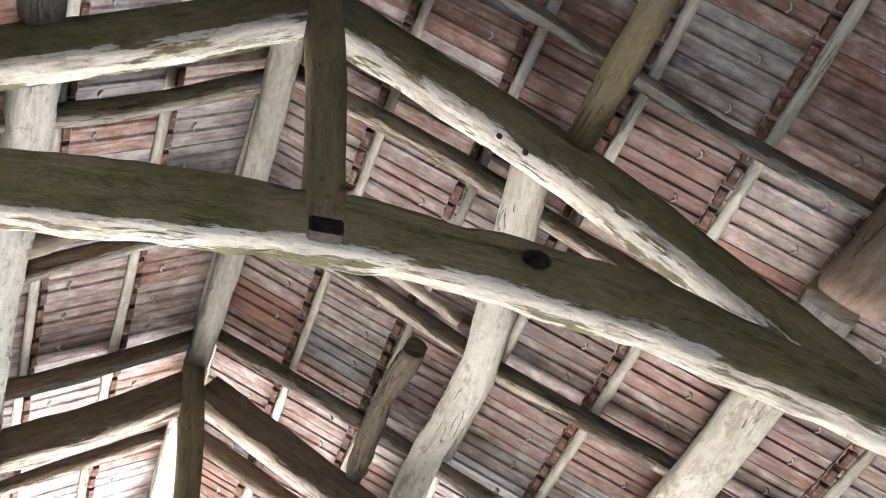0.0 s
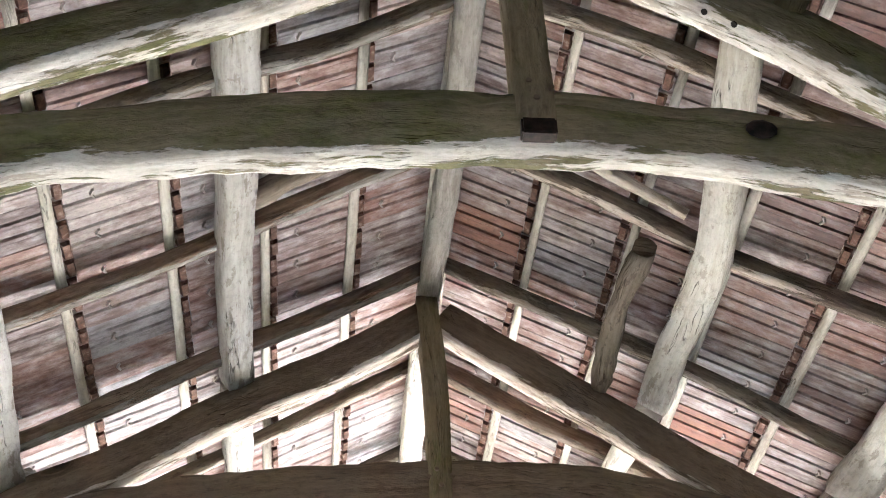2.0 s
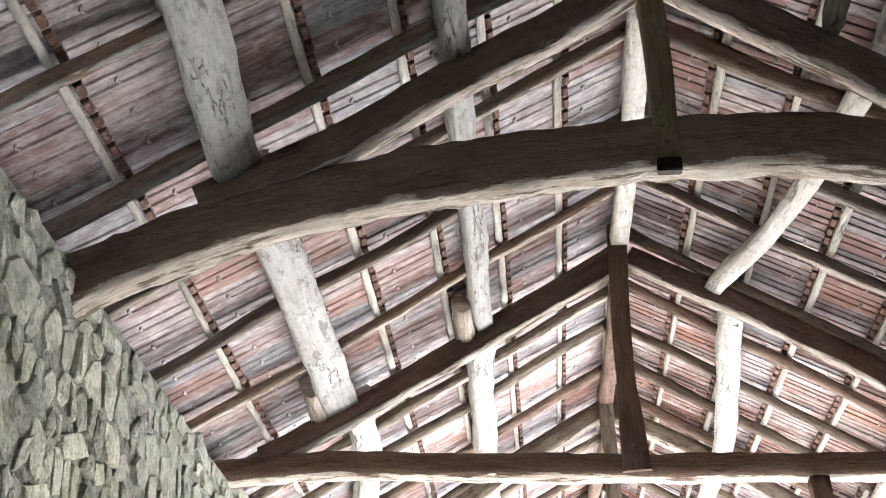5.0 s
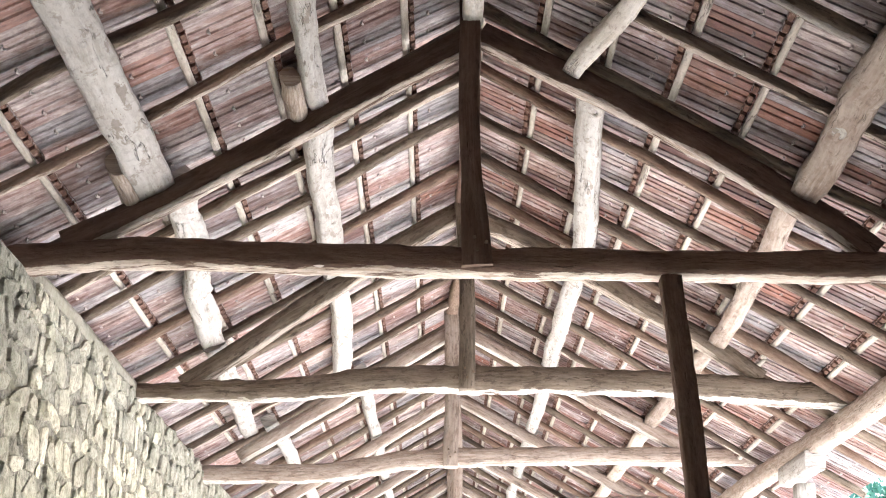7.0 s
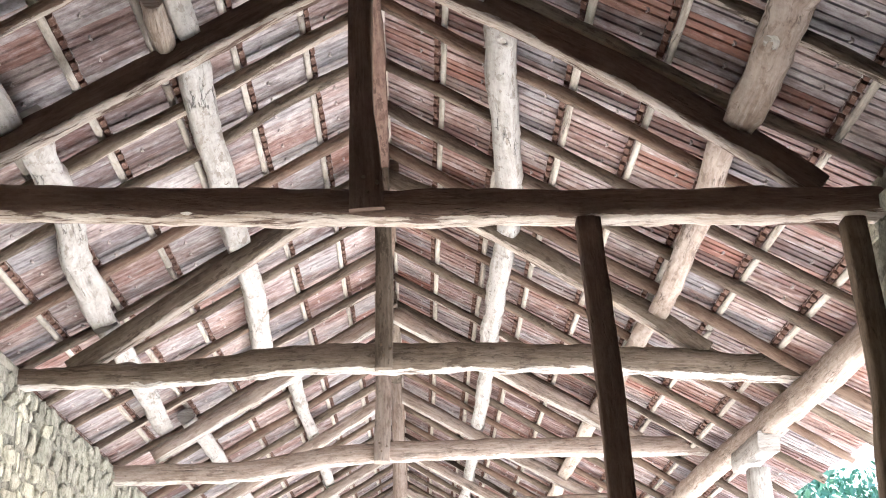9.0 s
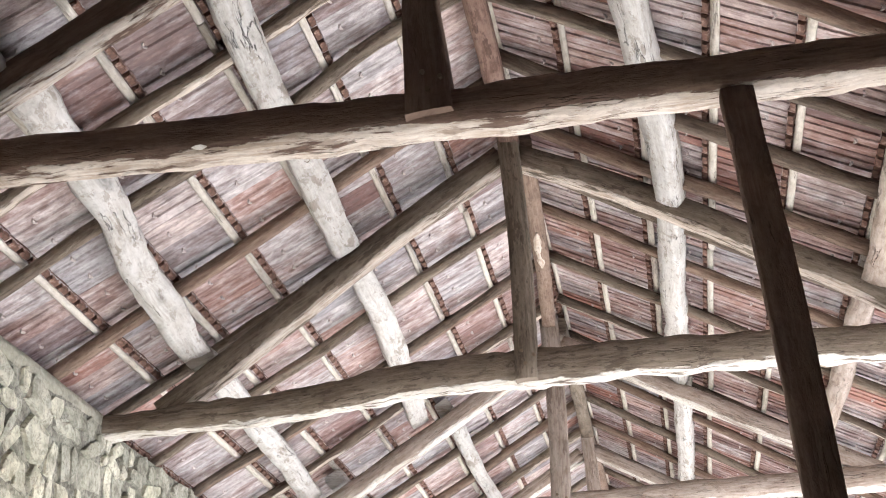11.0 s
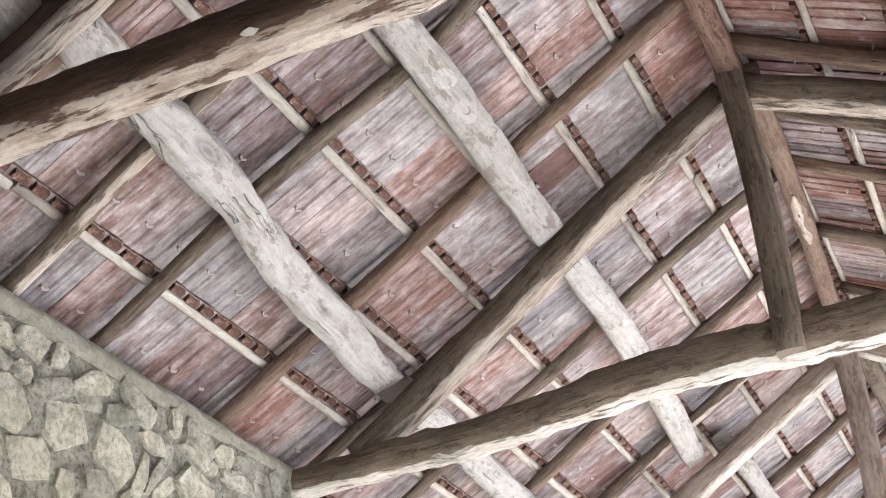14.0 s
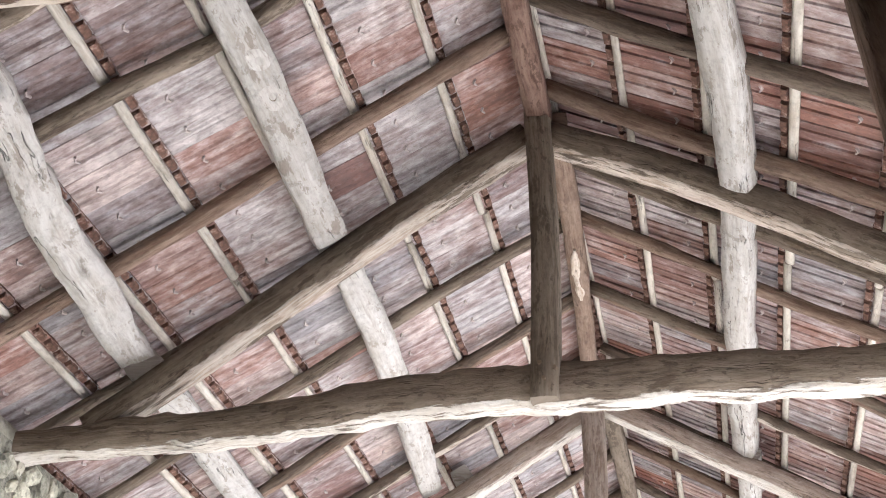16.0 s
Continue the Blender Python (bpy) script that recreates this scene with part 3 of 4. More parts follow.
YS = [-10.3, -8.6, -5.4, -3.03, 0.0, 2.99, 6.08, 9.15, 12.2, 15.3, 18.4, 21.3]
LW, LG, LL = "limewashed squared purlin with knots and checks", "grey weathered squared purlin timber", "wide limewashed purlin plank"
BAYS = {
    1: [(-1.95, -1.85, 0.24, W_LIME, 0, LL), (-0.95, -0.92, 0.15, W_GREY, 0, LG), (1.12, 1.04, 0.12, W_MOSS_BROWN, 0, "brown hewn purlin tinged with green moss"), (2.0, 2.0, 0.24, W_BROWN, 0, "broad brown purlin plank")],
    2: [(-1.84, -1.95, 0.24, W_LIME, 0.0, LL), (-0.9, -0.97, 0.145, W_LIME, 0, LW), (0.93, 1.08, 0.16, W_PALE, 0.07, "bowed pale log purlin"), (1.97, 1.93, 0.21, W_PALE, 0.03, "wide pale purlin with dark cracks")],
    3: [(-1.92, -1.94, 0.24, W_LIME, 0.0, LL), (-0.95, -0.98, 0.13, W_LIME, 0, LW), (1.08, 0.62, 0.13, W_PALE, 0.06, "crooked pale log purlin"), (1.94, 1.98, 0.19, W_FAR, -0.02, "wide tan purlin with worm holes")],
    4: [(-1.82, -2.09, 0.2, W_LIME, 0.0, "gnarled limewashed purlin beside the tiles"), (-1.0, -1.1, 0.185, W_LIME, 0, LW), (0.72, 0.97, 0.165, W_LIME, 0.02, LW), (1.96, 2.07, 0.15, W_FAR, 0, "tan purlin with frayed end")],
    5: [(-2.08, -2.2, 0.18, W_LIME, 0.0, LL), (-1.09, -1.26, 0.18, W_LIME, 0.03, LW), (0.95, 0.95, 0.16, W_LIME, 0, LW), (2.05, 2.0, 0.15, W_FAR, 0, "tan purlin with frayed end")],
}
for k in range(len(YS) - 1):
    y0, y1 = YS[k] + 0.1, YS[k + 1] + 0.03
    if k == 4:
        y1 = 2.96
    for u0, u1, w, mt, bow, lab in BAYS.get(k, [(-2.0, -2.0, 0.16, W_LIME, 0.02, LL), (-1.05, -1.05, 0.14, W_LIME, 0, LW), (0.98, 0.98, 0.14, W_LIME, 0, LW), (2.0, 2.0, 0.15, W_TAN, 0, "tan squared purlin timber above")]):
        gnarl = lab.startswith("gnarled") or "worm" in lab
        ob = along(u0, y0, u1, y1, w, 0.13, mt, bow=bow, label=lab, rough=0.2 if gnarl else 0.1, wander=0.045 if gnarl else 0.025, roundness=0.25)
        PURLINS[k, len([q for q in PURLINS if q[0] == k])] = ob
for key, u, y, r in (((2, 0), -1.9, -4.13, 0.042), ((2, 0), -1.9, -3.55, 0.016), ((4, 1), -1.04, 1.6, 0.03), ((4, 1), -1.05, 1.83, 0.034), ((5, 1), -1.12, 3.75, 0.034), ((3, 3), 1.95, -0.8, 0.026), ((3, 0), -1.93, -1.75, 0.016), ((4, 2), 0.8, 0.3, 0.036)):
    sgn = 1 if u > 0 else -1
    nrm = Vector((PITCH * sgn, 0, 1)).normalized()
    knot(PURLINS[key], at(u, y, roof_z(u, 0.135)) - nrm * 0.066, -nrm, r, W_LIME)
for k, (mt, w, lab) in enumerate([(W_BROWN, 0.12, "brown weathered ridge beam timber"), (W_BROWN, 0.12, "brown weathered ridge beam timber"), (W_GREY, 0.12, "grey weathered ridge beam"), (W_PALE, 0.13, "pale worn ridge beam timber"), (W_RED, 0.125, "red-brown ridge beam with bark"),
                                  (W_BROWN, 0.12, "brown ridge beam with a splintered pale patch"), (W_OLIVE, 0.13, "grey-brown weathered ridge beam"), (W_BROWN, 0.13, "brown weathered ridge beam timber"), (W_BROWN, 0.13, "brown weathered ridge beam timber"), (W_BROWN, 0.13, "brown weathered ridge beam timber"), (W_BROWN, 0.13, "brown weathered ridge beam timber")]):
    y0, y1 = YS[k] + 0.1, YS[k + 1] + 0.08
    ua, ub = (0.06, -0.1) if k == 5 else (-0.02, -0.02)
    ob = linked("ridge_beam", timber([at(ua, y0, 5.9), at((ua + ub) / 2 + 0.02, (y0 + y1) / 2, 5.88), at(ub, y1, 5.9)], w, 0.14, rough=0.08, roundness=0.3), [mt])
    tagged(ob, lab, "ridge beam", group="ridge beams end to end")
    if k == 5:
        part("splinter", timber([at(0.02, 4.2, 5.825), at(0.0, 4.45, 5.81), at(-0.01, 4.8, 5.82)], 0.06, 0.04, rough=0.55, roundness=0.5, step=0.03, widths=[0.015, 0.05, 0.065, 0.04, 0.06, 0.02]), [W_TAN], ob, "pale splintered patch of bare wood")

tagged(linked("purlin_stub", timber([at(0.84, -3.95, roof_z(0.84, 0.15)), at(0.8, -3.6, roof_z(0.8, 0.19)), at(0.83, -3.0, roof_z(0.83, 0.2))], 0.1, 0.13, up=(PITCH, 0, 1), rough=0.3, roundness=0.6, step=0.05), [W_OLIVE]),
       "rough barky stub of an old purlin", "purlin")

knot(T3, at(*KNOT_T3), (0, 0, -1), 0.032, W_PALE, hollow=False)

# ---------------------------------------------------------------- common rafters
LEFT_Y = [-9.8, -9.0, -8.2, -7.35, -6.5, -5.68, -4.83, -3.97, -3.13, -2.3, -1.45, -0.62, 0.28, 0.88, 1.48, 2.4, 3.25, 4.1, 4.95, 5.8, 6.65, 7.5, 8.35, 9.2, 10.05, 10.9, 11.75, 12.6, 13.45, 14.3, 15.2, 16.0, 16.9, 17.8, 18.7, 19.6, 20.5, 21.2]
RIGHT_Y = [-9.8, -9.0, -8.2, -7.4, -6.55, -5.7, -4.9, -4.05, -3.2, -2.33, -1.5, -0.75, 0.03, 0.8, 1.55, 2.15, 2.85, 3.45, 4.05, 4.85, 5.7, 6.5, 7.3, 8.15, 9.0, 9.9, 10.75, 11.6, 12.45, 13.3, 14.2, 15.1, 16.0, 16.9, 17.8, 18.7, 19.6, 20.5, 21.2]
rng = random.Random(5)
for sgn, ys, far in ((-1, LEFT_Y, 3.15), (1, RIGHT_Y, 3.72)):
    for y in ys:
        d = rng.uniform(0.07, 0.095)
        n = 6
        keys = []
        for i in range(n + 1):
            u = 0.03 + (far - 0.03) * i / n
            keys.append(at(sgn * u, y + rng.uniform(-0.035, 0.035), roof_z(u, 0.012 + d * 0.5 + abs(rng.gauss(0, 0.007)))))
        mt = rng.choice([W_RAFTER, W_RAFTER, W_BROWN, W_OLIVE])
        # lower faces coloured as lit from below, paler in the bays before y = 0
        ob = linked("rafter", timber(keys, d * 0.95, d, up=(PITCH * sgn, 0, 1), rough=0.12, roundness=rng.uniform(0.3, 0.9), step=0.11, taper=rng.uniform(0.8, 1.0), under=True, sides=10),
                    [bare_lit_under(mt, rng.choice([W_BROWN, W_OLIVE, W_GREY, W_TAN, W_TAN] if y < 0 else [W_BROWN, W_OLIVE, W_BROWN, W_RAFTER, W_TAN]))])
        tagged(ob, "crooked dark pole rafter under the tile battens", "rafter", group="rafters down the left slope" if sgn < 0 else "rafters down the right slope")

for keys, d, mt, lab in (([at(-0.12, -4.18, roof_z(0.12, 0.05)), at(-0.5, -4.2, roof_z(0.5, 0.07)), at(-0.9, -4.12, roof_z(0.9, 0.06))], 0.085, W_OLIVE, "decayed grey pole lying beside a rafter"),
                         ([at(0.25, -4.3, roof_z(0.25, 0.05)), at(0.6, -4.22, roof_z(0.6, 0.06)), at(0.98, -4.16, roof_z(0.98, 0.06))], 0.05, W_TAN, "pale split lath nailed beside a rafter")):
    tagged(linked("rafter_patch", timber(keys, d, d, rough=0.22, roundness=0.5, step=0.05), [mt]), lab, "rafter")

# ---------------------------------------------------------------- battens
COURSE = [0.05, 0.44, 0.83, 1.21, 1.62, 2.03, 2.46, 2.88, 3.29, 3.7]
for sgn, far in ((-1, 8), (1, 9)):
    for u in COURSE[:far]:
        y = ROOF_START
        while y < ROOF_END - 0.1:
            y2 = min(y + rng.uniform(2.4, 3.2), ROOF_END)
            du = rng.uniform(-0.012, 0.012)
            w = rng.uniform(0.038, 0.05)
            ob = linked("batten", timber([at(sgn * (u + du), y, roof_z(u + du, -0.012)), at(sgn * (u + du * -0.5), y2 - 0.01, roof_z(u - du * 0.5, -0.012))], w, 0.026, up=(PITCH * sgn, 0, 1), rough=0.035, wander=0.006, roundness=0.03, step=0.4, sides=8),
                        [W_BATTEN])
            tagged(ob, "pale sawn batten carrying roof tiles", "batten", group="tile battens on the left slope" if sgn < 0 else "tile battens on the right slope")
            y = y2

# ---------------------------------------------------------------- stone walls
def stone_bm(w, h, rg, depth):
    """One rubble stone, its face towards +x, its back at x = 0."""
    bm = bmesh.new()
    n = rg.choice((5, 6, 7, 8))
    rim, face, inner = [], [], []
    tx, tz, sx = rg.uniform(-0.14, 0.14), rg.uniform(-0.14, 0.14), rg.uniform(-0.35, 0.35)
    for i in range(n):
        a = 2 * math.pi * (i + rg.uniform(-0.35, 0.35)) / n
        ca, sa = math.cos(a), math.sin(a)
        k = min(1.0 / max(abs(ca), 1e-3), 1.0 / max(abs(sa), 1e-3), 1.3) * rg.uniform(0.84, 1.04)
        py, pz = ca * k * w / 2, sa * k * h / 2
        py += pz * sx
        rim.append(bm.verts.new((-0.01, py, pz)))
        q = rg.uniform(0.86, 0.95)
        slope = (tx * py + tz * pz) * 0.3
        face.append(bm.verts.new((depth * rg.uniform(0.7, 1.0) + slope, py * q, pz * q)))
        q = rg.uniform(0.42, 0.68)
        inner.append(bm.verts.new((depth * rg.uniform(0.85, 1.35) + slope * 0.6, py * q, pz * q)))
    for i in range(n):
        j = (i + 1) % n
        bm.faces.new((rim[i], rim[j], face[j], face[i]))
        bm.faces.new((face[i], face[j], inner[j], inner[i]))
    bm.faces.new(inner)
    bmesh.ops.recalc_face_normals(bm, faces=bm.faces)
    return bm


def rubble(wall, place, turn, length, z0, z1, near, rg, size=1.0):
    """Courses of rubble on a wall's face. place(s): the point on the face at s metres along and its foot. near(s, z): whether a stone is a part of its own."""
    rest = bmesh.new()
    z, count = z0, 0
    while z < z1 - 0.03:
        h = min(rg.uniform(0.09, 0.24) * size, z1 - z)
        s = rg.uniform(-0.1, 0.0)
        while s < length:
            w = rg.choice((rg.uniform(0.07, 0.15), rg.uniform(0.15, 0.36))) * size
            zz = z + h / 2 + rg.uniform(-0.03, 0.03)
            bm = stone_bm(w * rg.uniform(0.95, 1.12), h * rg.uniform(0.9, 1.18), rg, rg.uniform(0.005, 0.034))
            m = Matrix.Translation(place(s + w / 2) + Vector((0, 0, zz))) @ turn @ Matrix.Rotation(rg.uniform(-0.5, 0.5), 4, "X")
            if near(s, zz) and count < 290:
                ob = linked("stone", bm, [STONE])
                ob.parent = wall
                ob.matrix_parent_inverse = wall.matrix_world.inverted()
                ob.matrix_basis = m
                count += 1
            else:
                bm.transform(m)
                me = bpy.data.meshes.new("tmp")
                bm.to_mesh(me)
                bm.free()
                rest.from_mesh(me)
                bpy.data.meshes.remove(me)
            s += w
        z += h
    ob = linked("rubble_field", rest, [STONE], wall)
    tagged(ob, "grey-beige rubble stones", kind="stuff")


WALL_U, WALL_TOP = -2.66, 4.2
rg = random.Random(11)
bm = bmesh.new()
lo = [bm.verts.new(at(u, y, z)) for y in (ROOF_START, ROOF_END) for u, z in ((WALL_U, -0.1), (WALL_U - 0.5, -0.1), (WALL_U - 0.5, WALL_TOP - 0.1), (WALL_U, WALL_TOP))]
for q in ((0, 1, 2, 3), (7, 6, 5, 4), (0, 4, 5, 1), (1, 5, 6, 2), (2, 6, 7, 3), (3, 7, 4, 0)):
    bm.faces.new([lo[i] for i in q])
bmesh.ops.recalc_face_normals(bm, faces=bm.faces)
wall_left = tagged(linked("wall_left", bm, [MORTAR]), "rubble stone wall in lime mortar", "wall", kind="structure")
skew = Matrix.Rotation(math.atan(0.03), 4, "Z")
rubble(wall_left, lambda s: at(WALL_U, -6.5 + s, 0), skew, 14.0, 2.3, WALL_TOP - 0.02, lambda s, z: (1.0 < s < 4.2 or 6.6 < s < 10.2) and z > 3.0, rg)
bm = timber([at(WALL_U - 0.07, 0.15, WALL_TOP + 0.03), at(WALL_U - 0.07, 1.5, WALL_TOP + 0.03), at(WALL_U - 0.08, 3.0, WALL_TOP + 0.03)], 0.16, 0.1, rough=0.06, step=0.25, roundness=0.1)
tagged(linked("trim_wall_head", bm, [PLATE]), "smooth grey mortar capping along the wall head", "wall capping", kind="structure")

WR = 2.66
bm = bmesh.new()
lo = [bm.verts.new(at(u, y, z)) for y in (-0.32, 0.34) for u, z in ((WR, -0.1), (WR + 0.6, -0.1), (WR + 0.6, 4.05), (WR, 4.38))]
for q in ((3, 2, 1, 0), (4, 5, 6, 7), (1, 5, 4, 0), (2, 6, 5, 1), (3, 7, 6, 2), (0, 4, 7, 3)):
    bm.faces.new([lo[i] for i in q])
bmesh.ops.recalc_face_normals(bm, faces=bm.faces)
wall_right = tagged(linked("wall_pier", bm, [MORTAR]), "square rubble stone pier in lime mortar", "wall", kind="structure")
rubble(wall_right, lambda s: at(WR, -0.3 + s, 0), Matrix.Rotation(math.pi, 4, "Z") @ skew, 0.62, 1.2, 4.3, lambda s, z: z > 2, rg, 1.1)
rubble(wall_right, lambda s: at(WR + 0.02 + s, -0.32, 0), Matrix.Rotation(-math.pi / 2, 4, "Z"), 0.55, 1.2, 4.1, lambda s, z: z > 2, rg, 1.1)
# unseen gable; its doorway is an added opening that lights the beams' front faces
bm = bmesh.new()
for lo_c, hi_c in (((-3.4, -0.1), (-0.8, 2.1)), ((0.6, -0.1), (3.9, 2.1)), ((-3.4, 2.1), (3.9, 6.4))):
    one = box_bm((lo_c[0], ROOF_START - 0.5, lo_c[1]), (hi_c[0], ROOF_START + 0.05, hi_c[1]))
    me = bpy.data.meshes.new("tmp")
    one.to_mesh(me)
    one.free()
    bm.from_mesh(me)
    bpy.data.meshes.remove(me)
tagged(linked("wall_gable", bm, [MORTAR]), "plain mortared gable wall, unseen, with a doorway added to let light in", "wall", kind="structure")
# unseen wall up to the pier, added to keep daylight off the first bays
bm = bmesh.new()
lo = [bm.verts.new(at(u, y, z)) for y in (ROOF_START, -0.33) for u, z in ((WR, -0.1), (WR + 0.5, -0.1), (WR + 0.5, 4.08), (WR, 4.35))]
for q in ((3, 2, 1, 0), (4, 5, 6, 7), (1, 5, 4, 0), (2, 6, 5, 1), (3, 7, 6, 2), (0, 4, 7, 3)):
    bm.faces.new([lo[i] for i in q])
bmesh.ops.recalc_face_normals(bm, faces=bm.faces)
tagged(linked("wall_right", bm, [MORTAR]), "plain mortared wall, unseen, added to darken the barn's start", "wall", kind="structure")
bm = box_bm((-4.2, ROOF_END, -0.1), (2.6, ROOF_END + 0.5, 6.4))
tagged(linked("wall_far", bm, [MORTAR]), "plain mortared wall closing the far end", "wall", kind="structure")

# ---------------------------------------------------------------- roof tiles
TW = 0.226
PROFILE = [(0.0, 0.04), (0.001, 0.012), (0.003, 0.0), (0.053, 0.002), (0.056, 0.007), (0.059, 0.007), (0.062, -0.005), (0.079, -0.005), (0.09, 0.003),
           (0.131, 0.003), (0.134, 0.007), (0.137, 0.007), (0.14, -0.005), (0.157, -0.005), (0.168, 0.002), (0.224, 0.0), (0.226, 0.012), (0.23, 0.04)]
SL = math.sqrt(1 + PITCH * PITCH)


def tile_bm(length, sgn):
    """A ribbed interlocking tile. x: across; y: up the slope, 0 at the batten; z: outwards."""
    bm = bmesh.new()
    uvl = bm.loops.layers.uv.new("UVMap")

    def z_at(yy):
        return 0.004 + (0.03 * (-yy) / length)

    lines = []
    for yy in (0.068, -length):
        low = [bm.verts.new((px, yy, z_at(yy) + pz)) for px, pz in PROFILE]
        top = [bm.verts.new((PROFILE[-1][0], yy, z_at(yy) + 0.053)), bm.verts.new((0.0, yy, z_at(yy) + 0.053))]
        lines.append(low + top)
    n = len(lines[0])
    faces = []
    for i in range(n):
        j = (i + 1) % n
        faces.append(bm.faces.new((lines[0][i], lines[0][j], lines[1][j], lines[1][i])))
    faces += [bm.faces.new(lines[0]), bm.faces.new(list(reversed(lines[1])))]
    red = [faces[-2]]
    for a, bb in ((0.012, 0.088), (0.12, 0.2)):
        vs = [bm.verts.new((px, py, pz)) for px in (a, bb) for py, pz in ((0.024, 0.004), (0.066, 0.004), (0.056, -0.022), (0.028, -0.022))]
        for q in ((0, 1, 2, 3), (7, 6, 5, 4), (0, 4, 5, 1), (1, 5, 6, 2), (2, 6, 7, 3), (3, 7, 4, 0)):
            red.append(bm.faces.new([vs[i] for i in q]))
    # the tying lug in the middle of the pan
    lugs = []
    for x0, y0, half, tall in ((0.108, -0.56 * length, 0.021, 0.016),):
        zz = z_at(y0) + 0.005
        rows = []
        for k in (-1, 0, 1):
            px, py = x0 + half * k, y0 + 0.011 * abs(k)
            rows.append([bm.verts.new(c) for c in ((px, py - 0.006, zz), (px, py - 0.004, zz - tall), (px, py + 0.004, zz - tall * 0.9), (px, py + 0.006, zz))])
        for p, q in zip(rows, rows[1:]):
            for k in range(3):
                lugs.append(bm.faces.new((p[k], p[k + 1], q[k + 1], q[k])))
        lugs.append(bm.faces.new(rows[0]))
        lugs.append(bm.faces.new(list(reversed(rows[-1]))))
    for f in red:
        f.material_index = 1
    for f in lugs:
        f.material_index = 2
    for f in bm.faces:
        for lp in f.loops:
            lp[uvl].uv = (lp.vert.co.x, lp.vert.co.y)
    bmesh.ops.recalc_face_normals(bm, faces=bm.faces)
    return bm


def tile_pose(sgn, u, y, rg, sag):
    """The tile whose head hangs on the batten at u."""
    out = Vector((PITCH * sgn, 0, 1)).normalized()
    upslope = Vector((-sgn, 0, PITCH)).normalized()
    across = upslope.cross(out)
    m = Matrix((across, upslope, out)).transposed().to_4x4()
    m.translation = at(sgn * u, y, roof_z(u, -0.027) + sag)
    return m @ Matrix.Rotation(rg.uniform(-0.012, 0.012), 4, "Z") @ Matrix.Rotation(rg.uniform(-0.02, 0.02), 4, "Y")


rg = random.Random(23)
for sgn, count, name, stretch in ((-1, 8, "roof_left", (-0.2, 3.75)), (1, 9, "roof_right", (1.7, 4.6))):
    root = empty(name, at(sgn * 1.5, 0, roof_z(1.5)))
    tagged(root, "ribbed clay tiles seen from below, red under grey lime bloom", "tiled roof", kind="structure")
    verts, faces, uvs, mids = [], [], [], []
    for c in range(count):
        nxt = COURSE[c + 1] if c + 1 < len(COURSE) else COURSE[c] + 0.41
        length = (nxt - COURSE[c]) * SL + 0.055
        bm = tile_bm(length, sgn)
        bm.verts.index_update()
        co = [v.co.copy() for v in bm.verts]
        fc = [tuple(v.index for v in f.verts) for f in bm.faces]
        mi = [f.material_index for f in bm.faces]
        uvl = bm.loops.layers.uv.active
        uu = [tuple(lp[uvl].uv) for f in bm.faces for lp in f.loops]
        me = bpy.data.meshes.new("tile")
        bm.to_mesh(me)
        bm.free()
        me.materials.append(TILE_ONE if sgn < 0 else TILE_ONE_RED)
        me.materials.append(NIB)
        me.materials.append(LUG)
        y = ROOF_START + rg.uniform(0, 0.1)
        while y < ROOF_END:
            m = tile_pose(sgn, COURSE[c], y, rg, 0.0)
            if stretch[0] < y < stretch[1]:
                ob = new("tile", me)
                ob.parent = root
                ob.matrix_parent_inverse = root.matrix_world.inverted()
                ob.matrix_basis = m
            else:
                base = len(verts)
                verts += [tuple(m @ v) for v in co]
                faces += [tuple(base + i for i in f) for f in fc]
                mids += mi
                uvs += uu
            y += TW
    me = bpy.data.meshes.new("tile_field")
    me.from_pydata(verts, [], faces)
    layer = me.uv_layers.new(name="UVMap")
    layer.data.foreach_set("uv", np.array(uvs, dtype=np.float32).ravel())
    me.polygons.foreach_set("material_index", np.array(mids, dtype=np.int32))
    me.materials.append(TILE_MANY if sgn < 0 else TILE_MANY_RED)
    me.materials.append(NIB)
    me.materials.append(LUG)
    ob = new("tile_field", me)
    ob.parent = root
    ob.matrix_parent_inverse = root.matrix_world.inverted()
    tagged(ob, "more of the same ribbed clay tiles", kind="stuff")

# ridge tiles
bm = bmesh.new()
y = ROOF_START
while y < ROOF_END:
    prev = None
    for k in range(9):
        a = math.pi * k / 8
        r0, r1 = 0.14, 0.15
        ring = [bm.verts.new(at(r * math.cos(a), yy, ROOF_Z + 0.0 + r * math.sin(a) * 0.8)) for r, yy in ((r0, y), (r1, y + 0.4), (r1 + 0.018, y + 0.4), (r0 + 0.018, y))]
        if prev:
            for i in range(4):
                j = (i + 1) % 4
                bm.faces.new((prev[i], prev[j], ring[j], ring[i]))
        prev = ring
    y += 0.36
tagged(linked("ridge_tiles", bm, [TILE_MANY]), "half-round clay ridge tiles along the roof top", "ridge tiles", kind="stuff")

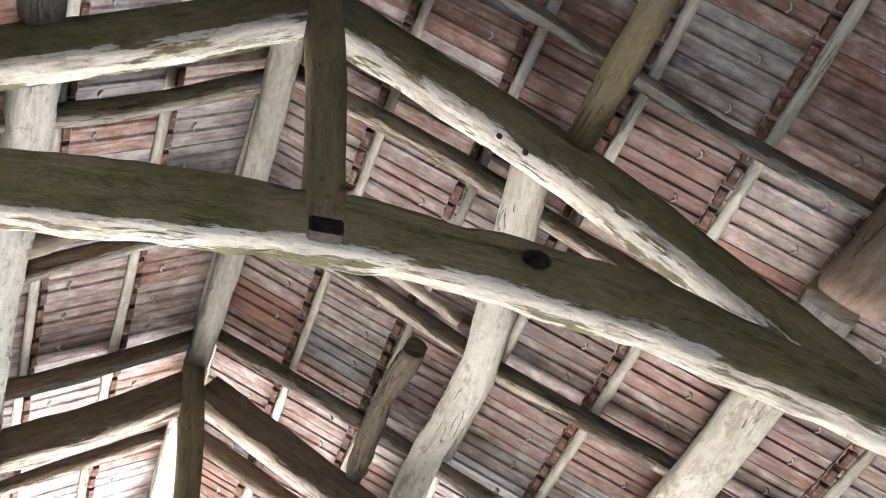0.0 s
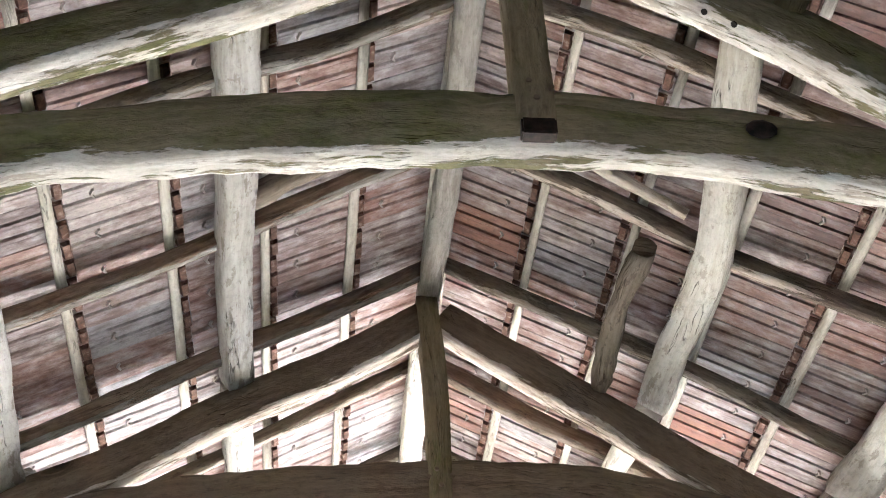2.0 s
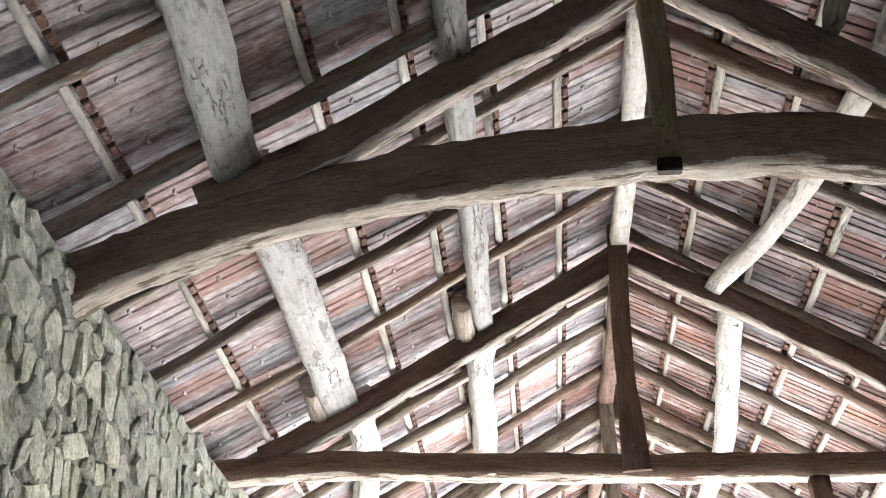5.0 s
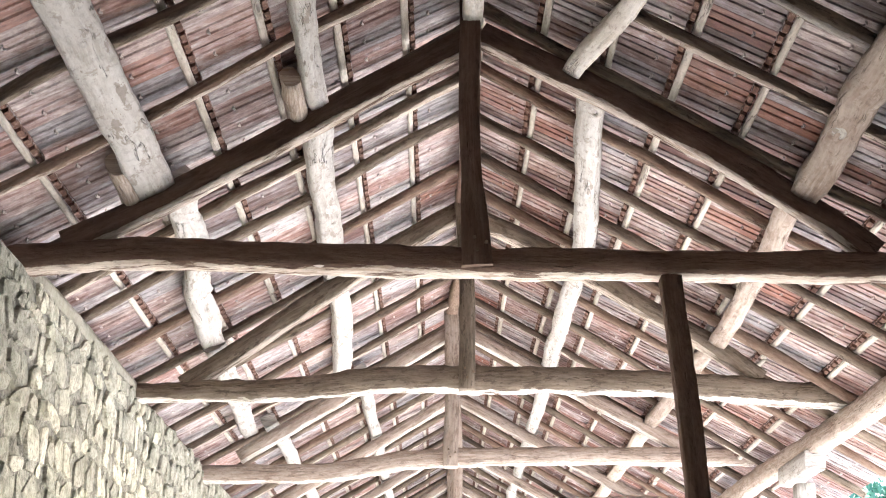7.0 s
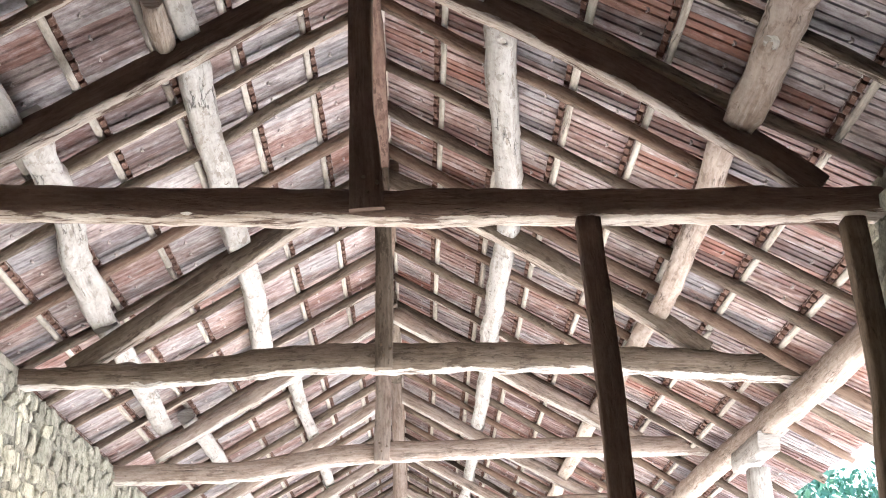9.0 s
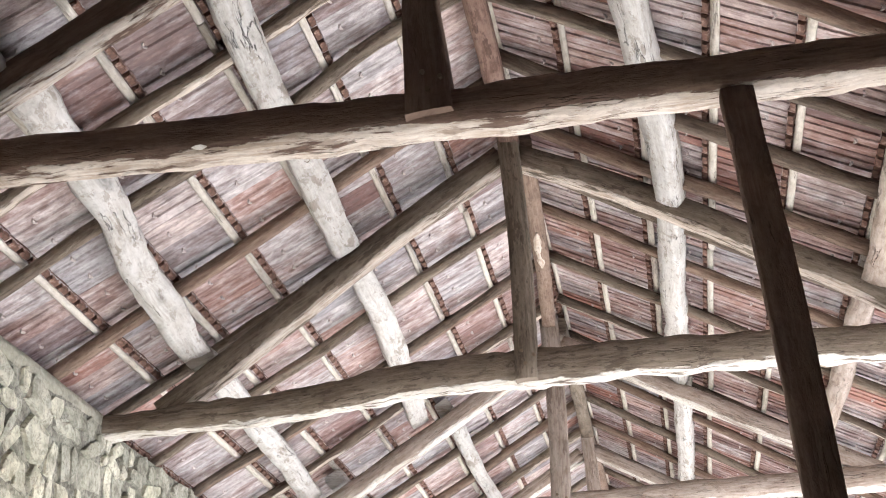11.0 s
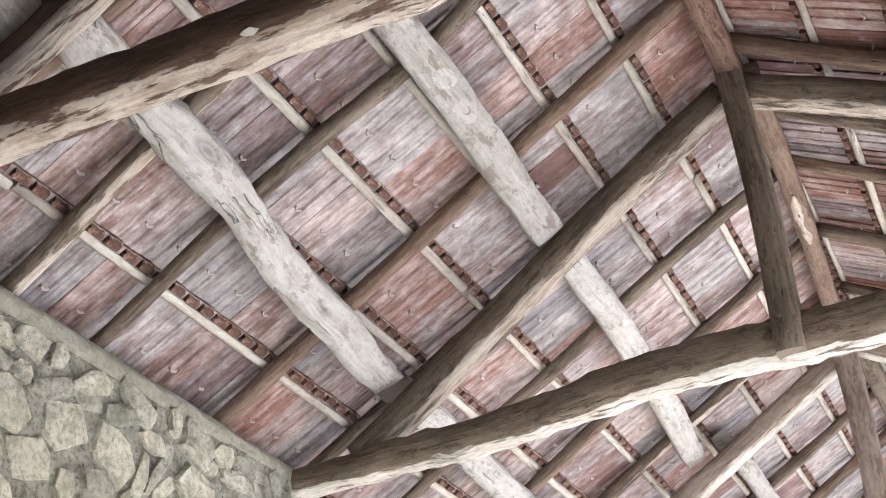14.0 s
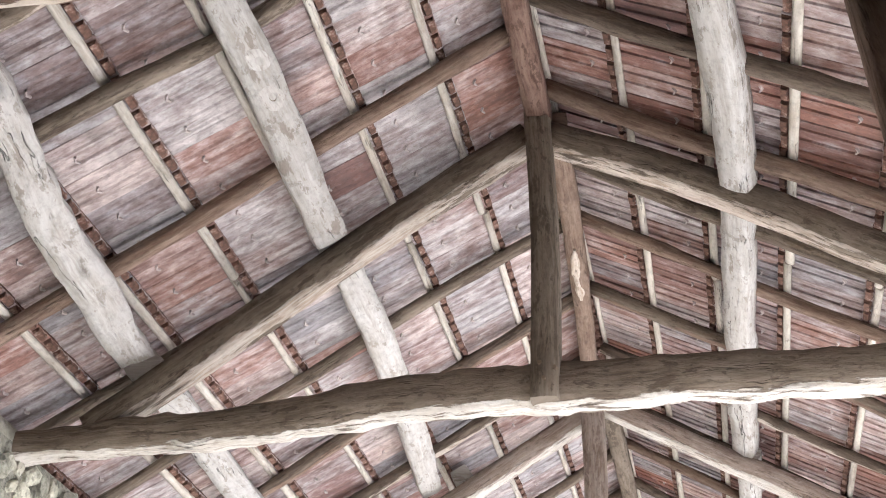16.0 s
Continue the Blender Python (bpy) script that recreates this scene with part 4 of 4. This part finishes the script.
# ---------------------------------------------------------------- trees beyond the open eave
def tree(x, y, height, rg):
    root = empty("tree", (x, y, 0))
    tagged(root, "leafy green tree in the yard beyond the eave", "tree", group="trees beside the barn")
    part("trunk", timber([(x, y, 0), (x + 0.1, y, height * 0.3), (x - 0.1, y + 0.1, height * 0.75)], 0.34, 0.34, up=(0, 1, 0), rough=0.1, roundness=1.0, taper=0.4, step=0.3), [W_BROWN], root)
    verts, faces = [], []
    clumps = []
    for k in range(13):
        a = rg.uniform(0, 6.28)
        r = rg.uniform(0.9, 2.4)
        c = Vector((x + r * math.cos(a), y + r * math.sin(a), height * rg.uniform(0.15, 0.92)))
        clumps.append((c, rg.uniform(0.7, 1.3)))
        part("limb", timber([(x, y, height * rg.uniform(0.25, 0.5)), (x + (c.x - x) * 0.5, y + (c.y - y) * 0.5, c.z - 0.5), c], 0.09, 0.09, up=(0.1, 1, 0.1), rough=0.1, roundness=1, taper=0.3, step=0.3, sides=6), [W_BROWN], root)
    for c, r in clumps:
        for k in range(420):
            d = Vector((rg.gauss(0, 1), rg.gauss(0, 1), rg.gauss(0, 0.75)))
            p = c + d.normalized() * r * rg.uniform(0.3, 1.05)
            s = rg.uniform(0.09, 0.17)
            e = Euler((rg.uniform(0, 6.28), rg.uniform(0, 6.28), rg.uniform(0, 6.28))).to_matrix()
            n = len(verts)
            verts += [tuple(p + e @ Vector(v) * s) for v in ((-1, 0, 0), (0, -0.5, 0.1), (1.1, 0, 0), (0, 0.5, 0.1))]
            faces.append((n, n + 1, n + 2, n + 3))
    me = bpy.data.meshes.new("crown")
    me.from_pydata(verts, [], faces)
    me.materials.append(LEAF)
    ob = new("crown", me)
    ob.parent = root
    ob.matrix_parent_inverse = root.matrix_world.inverted()


rg = random.Random(3)
for x, y, h in ((8.6, 24.0, 7.5), (11.2, 26.5, 8.5), (13.8, 24.5, 8.0), (8.0, 30.5, 9.0), (11.5, 33.0, 10.0), (15.5, 31.0, 9.5), (10.0, 39.0, 11.0), (15.0, 41.0, 11.5), (19.5, 37.0, 11.0), (7.0, 36.0, 10.0)):
    tree(x, y, h, rg)
